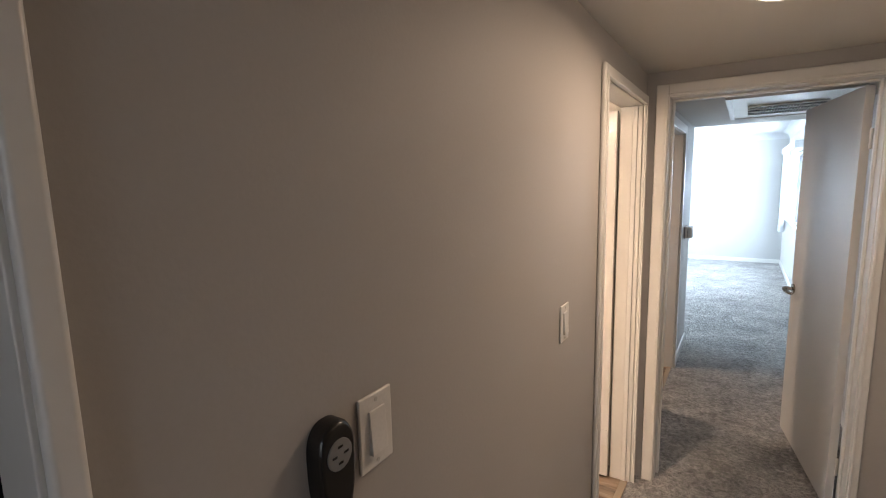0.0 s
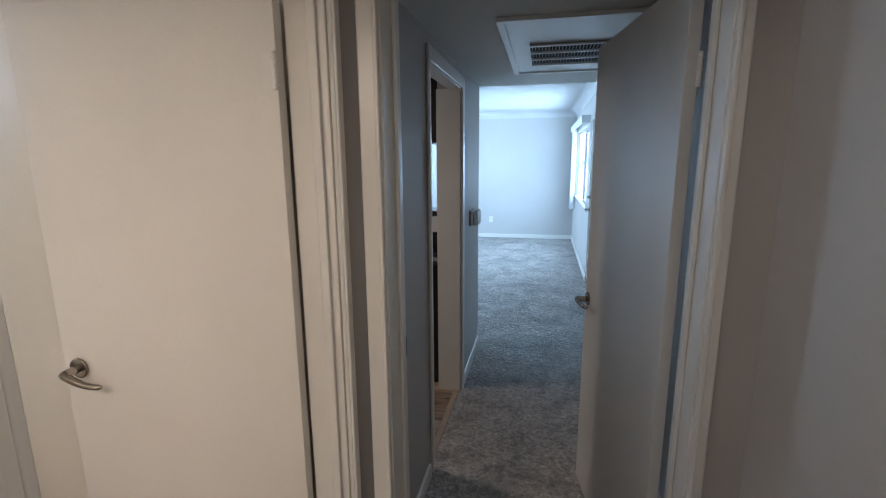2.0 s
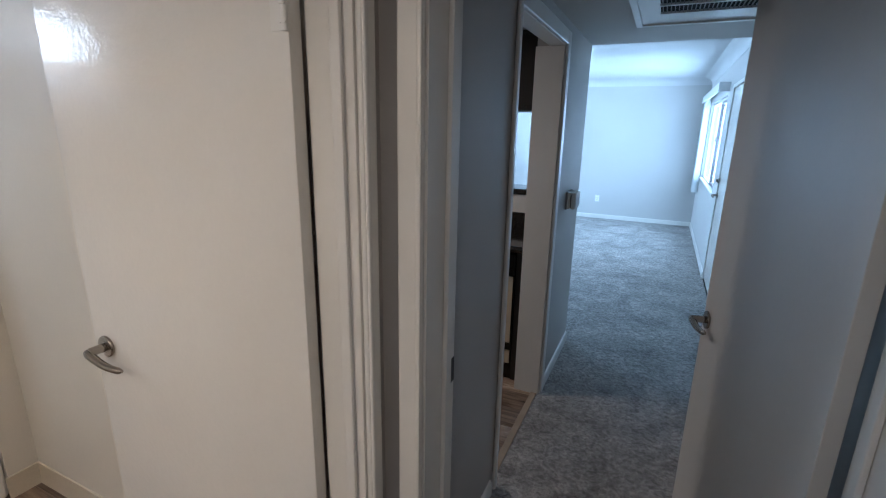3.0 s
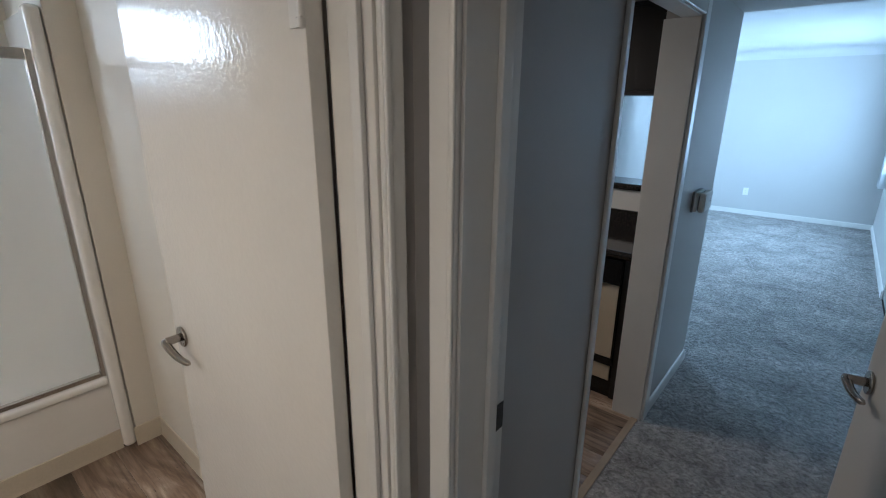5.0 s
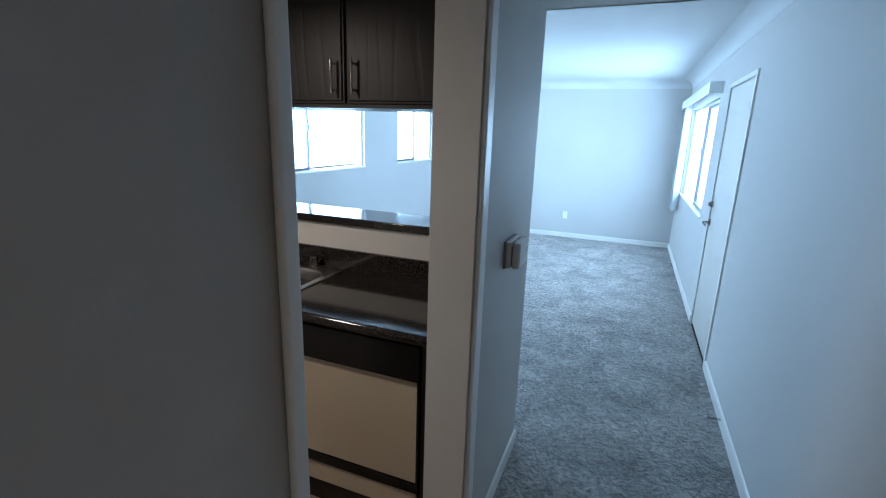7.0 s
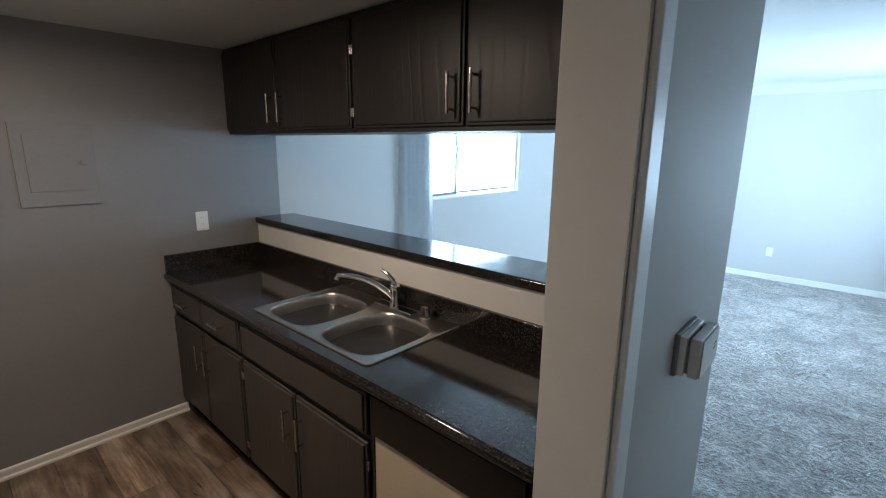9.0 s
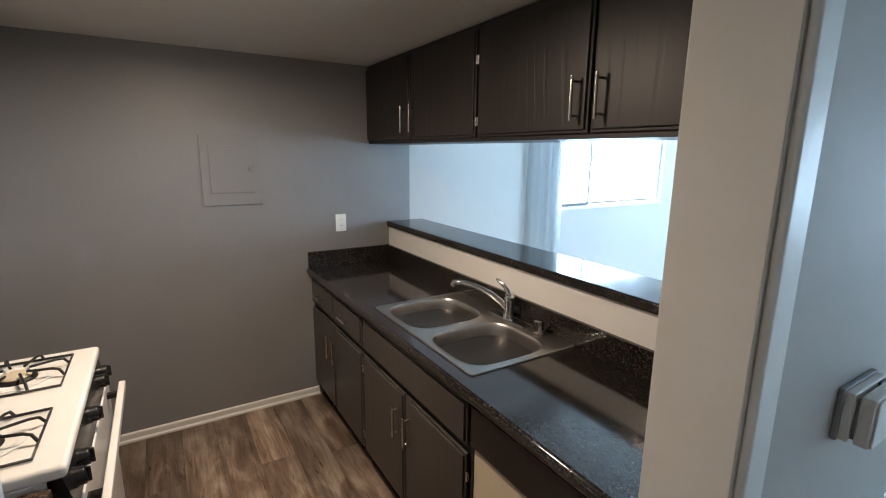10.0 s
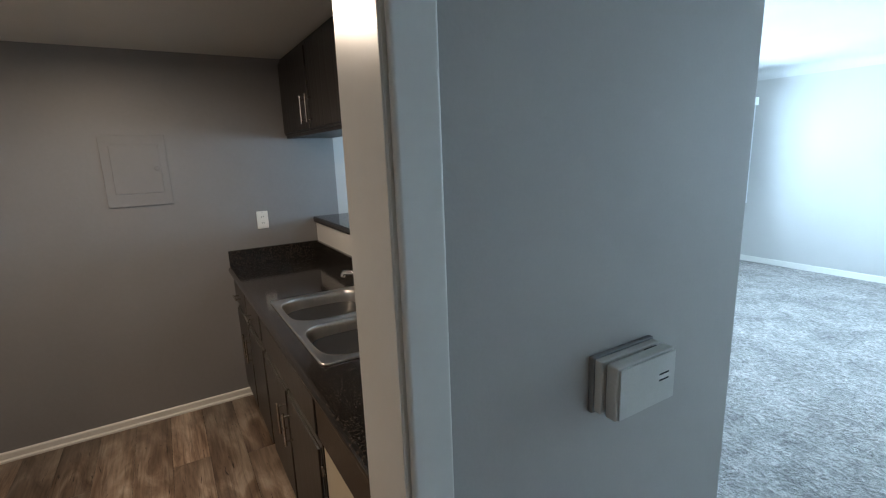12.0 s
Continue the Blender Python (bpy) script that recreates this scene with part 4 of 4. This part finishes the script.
for bx in (-2.13, -1.72):
    for by in (3.20, 3.48):
        pan = part("burner_pan", lathe([(0.098, 0.001), (0.098, 0.004), (0.09, 0.005), (0.075, 0.001), (0.05, 0.0005), (0.002, 0.0005)], (bx, by, GZ), 32), WHITE, stove, "white burner bowl")
        part("burner_ring", lathe([(0.054, 0.001), (0.052, 0.009), (0.044, 0.013), (0.04, 0.008), (0.002, 0.008)], (bx, by, GZ), 28), IRON, pan)
        part("burner_cap", lathe([(0.038, 0.008), (0.040, 0.013), (0.036, 0.018), (0.026, 0.020), (0.002, 0.0205)], (bx, by, GZ), 28), CREAM, pan, "pale burner cap")
        # wire grate on four fingers
        h, r = 0.128, 0.0042
        z0, z1 = GZ + 0.006, GZ + 0.030
        g = rods([(bx - h, by - h, z0), (bx + h, by - h, z0), (bx + h, by + h, z0), (bx - h, by + h, z0), (bx - h, by - h, z0)], r, 8)
        for sx, sy in ((1, 0), (-1, 0), (0, 1), (0, -1)):
            px, py = bx + sx * h, by + sy * h
            for s in (-1, 1):
                ox, oy = sy * s * 0.05, sx * s * 0.05
                t = rods([(px + ox, py + oy, z0), (px + ox * 0.9 - sx * 0.012, py + oy * 0.9 - sy * 0.012, z1 - 0.004), (px + ox * 0.75 - sx * 0.03, py + oy * 0.75 - sy * 0.03, z1),
                          (bx + sx * 0.032 + ox * 0.35, by + sy * 0.032 + oy * 0.35, z1 - 0.002)], r, 8)
                join(g, t)
        part("grate", g, IRON, stove, "black wire grate")

hood = thing("range_hood", (-1.93, 3.2, 1.60), "white range hood under the wall cabinet", "range hood")
bm = bmesh.new()
prof = [(3.002, 1.758), (3.24, 1.758), (3.30, 1.735), (3.36, 1.70), (3.38, 1.668), (3.416, 1.652), (3.42, 1.646), (3.42, 1.606), (3.416, 1.602), (3.002, 1.602)]
ends = [[bm.verts.new((x, y, z)) for y, z in prof] for x in (-2.318, -1.542)]
for i in range(len(prof)):
    j = (i + 1) % len(prof)
    bm.faces.new((ends[0][i], ends[0][j], ends[1][j], ends[1][i]))
bm.faces.new(ends[0])
bm.faces.new(ends[1])
bmesh.ops.recalc_face_normals(bm, faces=bm.faces)
part("canopy", bm, WHITE, hood)
part("switch_strip", solid(-2.28, -1.58, 3.4195, 3.4225, 1.618, 1.642, 0.001), PLASTIC, hood)

left_unit = thing("base_cabinet", (-1.53, 3.3, 0), "dark base cabinet beside the stove, fronts coloured as lit", "cabinet", "kitchen base cabinets")
part("body", solid(-1.528, -0.76, 3.005, 3.60, 0.0, 0.868, 0.002), CABFRAME, left_unit)
panel("door", left_unit, -1.52, -1.15, 3.622, 0.105, 0.85, CABLOW, 1)
panel("door", left_unit, -1.14, -0.77, 3.622, 0.105, 0.85, CABLOW, 1)
small_top = thing("countertop", (-1.15, 3.3, 0.869), "brown speckled granite countertop beside the stove", "countertop")
BROWN_GRANITE = mat("brown_granite", (0.05, 0.032, 0.022), 0.14, scale=24, fine=300, bump=0.02, vary=0.3,
                    speck=((95, (0.012, 0.009, 0.008), 0.53), (140, (0.14, 0.095, 0.065), 0.58)))
part("worktop", solid(-1.530, HLK - 0.001, 3.003, 3.648, 0.870, 0.915, 0.010, 3), BROWN_GRANITE, small_top)

# painted-over breaker panel on the accent wall
brk = thing("breaker_panel", (KX, 4.3, 1.36), "breaker panel painted dark grey like the wall", "electrical panel")
part("frame", solid(KX, KX + 0.012, 4.14, 4.463, 1.352, 1.755, 0.002), ACCENT, brk)
dr = part("door", solid(KX + 0.011, KX + 0.018, 4.185, 4.425, 1.425, 1.70, 0.002), ACCENT, brk)
part("latch", rod(bmesh.new(), (KX + 0.016, 4.405, 1.565), (KX + 0.030, 4.405, 1.565), 0.013, 16, bevel=0.003), ACCENT, dr)


def wall_plate(name, at, rz, label, cat, kind):
    """A plate at a place on a wall, local +y out of the wall."""
    ob = thing(name, at, label, cat, rz=rz)
    part("plate", solid(-0.036, 0.036, 0.0, 0.006, -0.058, 0.058, 0.003), PLASTIC, ob)
    if kind == "outlet":
        for z in (-0.02, 0.02):
            s = part("socket", rod(bmesh.new(), (0, 0.005, z), (0, 0.008, z), 0.0165, 24, bevel=0.001), PLASTIC, ob)
            part("slots", boxes((-0.007, -0.005, 0.0078, 0.0084, z - 0.004, z + 0.006), (0.005, 0.007, 0.0078, 0.0084, z - 0.004, z + 0.006)), BLACK, s)
    else:
        bm = solid(-0.017, 0.017, 0.005, 0.009, -0.034, 0.034, 0.001)
        for v in bm.verts:
            if v.co.y > 0.007 and v.co.z < 0:
                v.co.y += 0.004
        part("rocker", bm, PLASTIC, ob)
    for z in (-0.048, 0.048):
        part("screw", rod(bmesh.new(), (0, 0.0055, z), (0, 0.0068, z), 0.0035, 12), BEIGE, ob)
    return ob


wall_plate("wall_outlet", (KX, 4.957, 1.20), -90, "white duplex outlet on the grey kitchen wall", "outlet", "outlet")
wall_plate("wall_outlet", (-1.08, FAR, 0.366), 180, "white duplex outlet low on the end wall", "outlet", "outlet")
wall_plate("light_switch", (HL, 1.612, 1.245), -90, "white rocker light switch beside the bathroom door", "light switch", "switch")
wall_plate("light_switch", (HL, 0.739, 1.318), -90, "white rocker light switch on the hall wall", "light switch", "switch")

# handset in its holder beside the switch
rem = thing("remote_control", (HL, 0.646, 1.25), "black oval remote with grey dial on a wall holder", "remote control")
bm = bmesh.new()
pr = []
for k in range(40):
    a = 2 * math.pi * k / 40
    c, s = math.cos(a), math.sin(a)
    pr.append((0.031 * math.copysign(abs(c) ** 0.8, c), (0.045 if s > 0 else 0.10) * math.copysign(abs(s) ** 0.8, s)))
ends = [[bm.verts.new((HL + x, 0.642 + u * f, 1.335 + v * f)) for u, v in pr] for x, f in ((0.001, 1), (0.020, 1), (0.026, 0.93), (0.028, 0.8))]
for q, w in zip(ends, ends[1:]):
    for k in range(40):
        bm.faces.new((q[k], q[(k + 1) % 40], w[(k + 1) % 40], w[k]))
bm.faces.new(ends[0])
bm.faces.new(ends[-1])
bmesh.ops.recalc_face_normals(bm, faces=bm.faces)
part("case", bm, BLACK, rem)
dial = part("dial", rod(bmesh.new(), (HL + 0.026, 0.642, 1.337), (HL + 0.030, 0.642, 1.337), 0.021, 28, bevel=0.001), GREYP, rem, "grey round button pad")
for du, dv in ((0, 0.011), (0, -0.011), (0.010, 0), (-0.010, 0)):
    part("button_mark", solid(HL + 0.0295, HL + 0.0305, 0.642 + du - 0.004, 0.642 + du + 0.004, 1.337 + dv - 0.0015, 1.337 + dv + 0.0015), BLACK, dial)

# thermostat on the stub wall
th = thing("thermostat", (HL, 5.11, 1.17), "beige plastic wall thermostat with an open slot", "thermostat")
TY0, TY1, TZ0, TZ1 = 5.035, 5.20, 1.118, 1.222
part("back_plate", solid(HL, HL + 0.012, TY0 - 0.004, TY1 + 0.004, TZ0 - 0.004, TZ1 + 0.004, 0.003), GREYP, th, "grey backing plate")
part("rear_shell", solid(HL + 0.011, HL + 0.028, TY0, TY1, TZ0, TZ1, 0.003), BEIGE, th)
# The slot is filled; the grey block's colour gives the shade within it.
part("slot", boxes((HL + 0.027, HL + 0.036, TY0 + 0.012, TY1 - 0.004, TZ0 + 0.006, TZ1 - 0.016)), GREYP, th, "grey block painted as the shade in the slot")
fr = part("front_shell", solid(HL + 0.035, HL + 0.060, TY0 + 0.002, TY1, TZ0, TZ1, 0.004), BEIGE, th)
part("cover", solid(HL + 0.0605, HL + 0.064, TY0 + 0.006, TY1 - 0.002, TZ0 + 0.004, TZ1 - 0.004, 0.001), BEIGE, fr)
part("bridge", solid(HL + 0.027, HL + 0.0355, TY1 - 0.05, TY1 - 0.012, TZ1 - 0.02, TZ1 - 0.004, 0.003), BLACK, th)
for z in (1.168, 1.180):
    part("mark", solid(HL + 0.0638, HL + 0.0646, 5.150, 5.178, z - 0.0015, z + 0.0015), BLACK, fr)

# access panel with return air grille in the hall ceiling
VX0, VX1, VY0, VY1 = -0.265, 0.40, 3.69, 4.94
vent = thing("ceiling_vent", (0.05, 4.4, ZH), "white ceiling access panel with slatted return air grille", "ceiling vent")
F = 0.03
part("frame", boxes((VX0, VX1, VY0, VY0 + F, ZH - 0.018, ZH - 0.0005), (VX0, VX1, VY1 - F, VY1, ZH - 0.018, ZH - 0.0005), (VX0, VX0 + F, VY0 + F, VY1 - F, ZH - 0.018, ZH - 0.0005), (VX1 - F, VX1, VY0 + F, VY1 - F, ZH - 0.018, ZH - 0.0005)), TRIM, vent)
part("panel", solid(VX0 + F, VX1 - F, VY0 + F, VY1 - F, ZH - 0.010, ZH - 0.0006), TRIM, vent)
QX0, QX1 = -0.145, 0.29
# No duct is built: a black sheet gives its shade behind the slats.
part("backing", solid(QX0, QX1, 4.14, 4.64, ZH - 0.0125, ZH - 0.0101), DARK, vent, "black sheet painted as the shade inside the duct")
for i in range(3):
    y0 = 4.15 + i * 0.165
    n = 26
    for k in range(n):
        x = QX0 + 0.01 + (QX1 - QX0 - 0.02) * k / (n - 1)
        part("slat", solid(x - 0.0018, x + 0.0018, y0 + 0.004, y0 + 0.146, ZH - 0.020, ZH - 0.0126), GREYP, vent, smooth=False)
for ya, yb in ((4.134, 4.152), (4.299, 4.317), (4.464, 4.482), (4.629, 4.645)):
    part("bar", solid(QX0, QX1, ya, yb, ZH - 0.022, ZH - 0.0127), TRIM, vent)


# ceiling lamps
def dome(at, r, label):
    ob = thing("ceiling_light", at, label, "ceiling light")
    part("base", lathe([(r, 0.0), (r, -0.018), (r - 0.012, -0.022), (0.002, -0.022)], at, 40), TRIM, ob)
    part("shade", lathe([(r - 0.008, -0.0225), (r - 0.005, -0.03), (r * 0.93, -0.038), (r * 0.8, -0.046), (r * 0.5, -0.054), (0.002, -0.057)], at, 40), LAMPGLASS, ob, "lit white glass shade")
    return ob


dome((-0.04, 1.80, ZL), 0.14, "lit white dome light on the hall ceiling")
dome((-1.96, 4.11, ZK), 0.16, "lit white dome light on the kitchen ceiling")
dome((-1.10, 1.15, ZL), 0.14, "lit white dome light on the bathroom ceiling")

# spring door stop on the baseboard
ds = thing("door_stop", (HR - 0.013, 6.15, 0.05), "thin spring door stop on the baseboard", "door stop")
pts = [(HR - 0.013 - 0.075 * i / 60, 6.15 + 0.006 * math.cos(i * 1.2), 0.05 + 0.006 * math.sin(i * 1.2)) for i in range(61)]
part("spring", rods(pts, 0.0014, 6), NICKEL, ds)
part("tip", rod(bmesh.new(), (HR - 0.088, 6.15, 0.05), (HR - 0.10, 6.15, 0.05), 0.008, 14, bevel=0.002), PLASTIC, ds)

# bathroom: tub with framed sliding glass
tub = thing("bathtub", (-2.8, 1.85, 0), "cream-white built-in bathtub with surround", "bathtub")
part("apron", solid(-2.60, -2.50, 1.05, 2.799, 0.0, 0.40, 0.02, 4), WHITE, tub)
part("flange", solid(-2.565, -2.466, 2.742, 2.798, 0.0, 2.02, 0.022, 5), WHITE, tub)
part("bottom", solid(-3.12, -2.60, 1.05, 2.79, 0.10, 0.14), WHITE, tub)
part("surround", boxes((-3.145, -3.125, 1.02, 2.798, 0.0, 1.79), (-3.125, -2.535, 2.78, 2.798, 0.0, 2.02), (-3.125, -2.535, 1.02, 1.04, 0.0, 2.02)), WHITE, tub)
part("curb", solid(-2.60, -2.485, 1.05, 2.742, 0.36, 0.405, 0.018, 5), WHITE, tub)
shower = thing("shower_door", (-2.53, 1.85, 0.405), "metal-framed frosted sliding shower door", "shower door")
part("frame", boxes((-2.55, -2.505, 2.722, 2.741, 0.406, 1.86), (-2.55, -2.505, 1.06, 2.722, 0.406, 0.428), (-2.55, -2.505, 1.06, 2.722, 1.82, 1.86), bevel=0.003), STEEL, shower, "brushed metal frame")
part("pane", solid(-2.532, -2.526, 1.07, 2.721, 0.429, 1.819), FROST, shower, "frosted glass panel").visible_shadow = False

# bathroom window
bw = thing("window_bath", (-3.15, 1.94, 1.85), "small high bathroom window above the tub", "window", kind="structure")
part("window_frame", boxes((-3.20, -3.152, 1.64, 2.24, 1.85, 1.87), (-3.20, -3.152, 1.64, 2.24, 2.16, 2.18), (-3.20, -3.152, 1.64, 1.66, 1.87, 2.16), (-3.20, -3.152, 2.22, 2.24, 1.87, 2.16)), TRIM, bw)
part("pane", solid(-3.184, -3.178, 1.661, 2.219, 1.871, 2.159), PANE, bw).visible_shadow = False
# Unseen window, added as a setting for the extra hall light.
hw = thing("added_window_hall", (-0.02, -1.32, 0.9), "unseen window added to light the hall", "window", kind="structure")
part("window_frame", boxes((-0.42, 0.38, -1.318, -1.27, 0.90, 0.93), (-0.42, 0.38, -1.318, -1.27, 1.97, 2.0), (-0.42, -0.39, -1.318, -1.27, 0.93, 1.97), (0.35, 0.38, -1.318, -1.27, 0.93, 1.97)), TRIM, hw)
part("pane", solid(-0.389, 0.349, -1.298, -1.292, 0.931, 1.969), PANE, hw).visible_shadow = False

# outdoors: ground to the horizon
struct("ground", solid(-600, 600, -600, 600, -3.2, -3.1), OUTSIDE, "pale outdoor ground far below the flat", "ground")

# thresholds between carpet and planks
for nm, y0, y1 in (("threshold_kitchen", KD0 + 0.001, KD1 - 0.001), ("threshold_bath", BD0 + 0.001, BD1 - 0.001)):
    struct(nm, solid(HL - 0.045, HL - 0.008, y0, y1, -0.004, 0.008, 0.003), STRIP, "tan metal carpet edge strip", "threshold")


# ---- floor planks, each a piece ----
def planks(parent, x0, x1, y0, y1, wide, long):
    rnd = random.Random(7)
    cache = {}
    y = y0
    while y < y1 - 0.01:
        w = min(wide, y1 - y)
        x = x0 - rnd.random() * long
        while x < x1 - 0.005:
            a, b = max(x, x0), min(x + long, x1)
            if b - a > 0.02:
                key = (round(b - a, 3), round(w, 3))
                if key not in cache:
                    cache[key] = mesh_of("plank", solid(0.0008, b - a - 0.0008, 0.0008, w - 0.0008, -0.006, 0.0, 0.0008, 1), PLANK)
                piece("plank", cache[key], parent, (a, y, 0.0))
            x += long
        y += wide


planks(floor_kitchen, KX, HL - 0.031, 3.0, 5.30, 0.18, 1.22)
planks(floor_bath, -2.50, HL - 0.031, 0.9, 2.912, 0.18, 1.22)
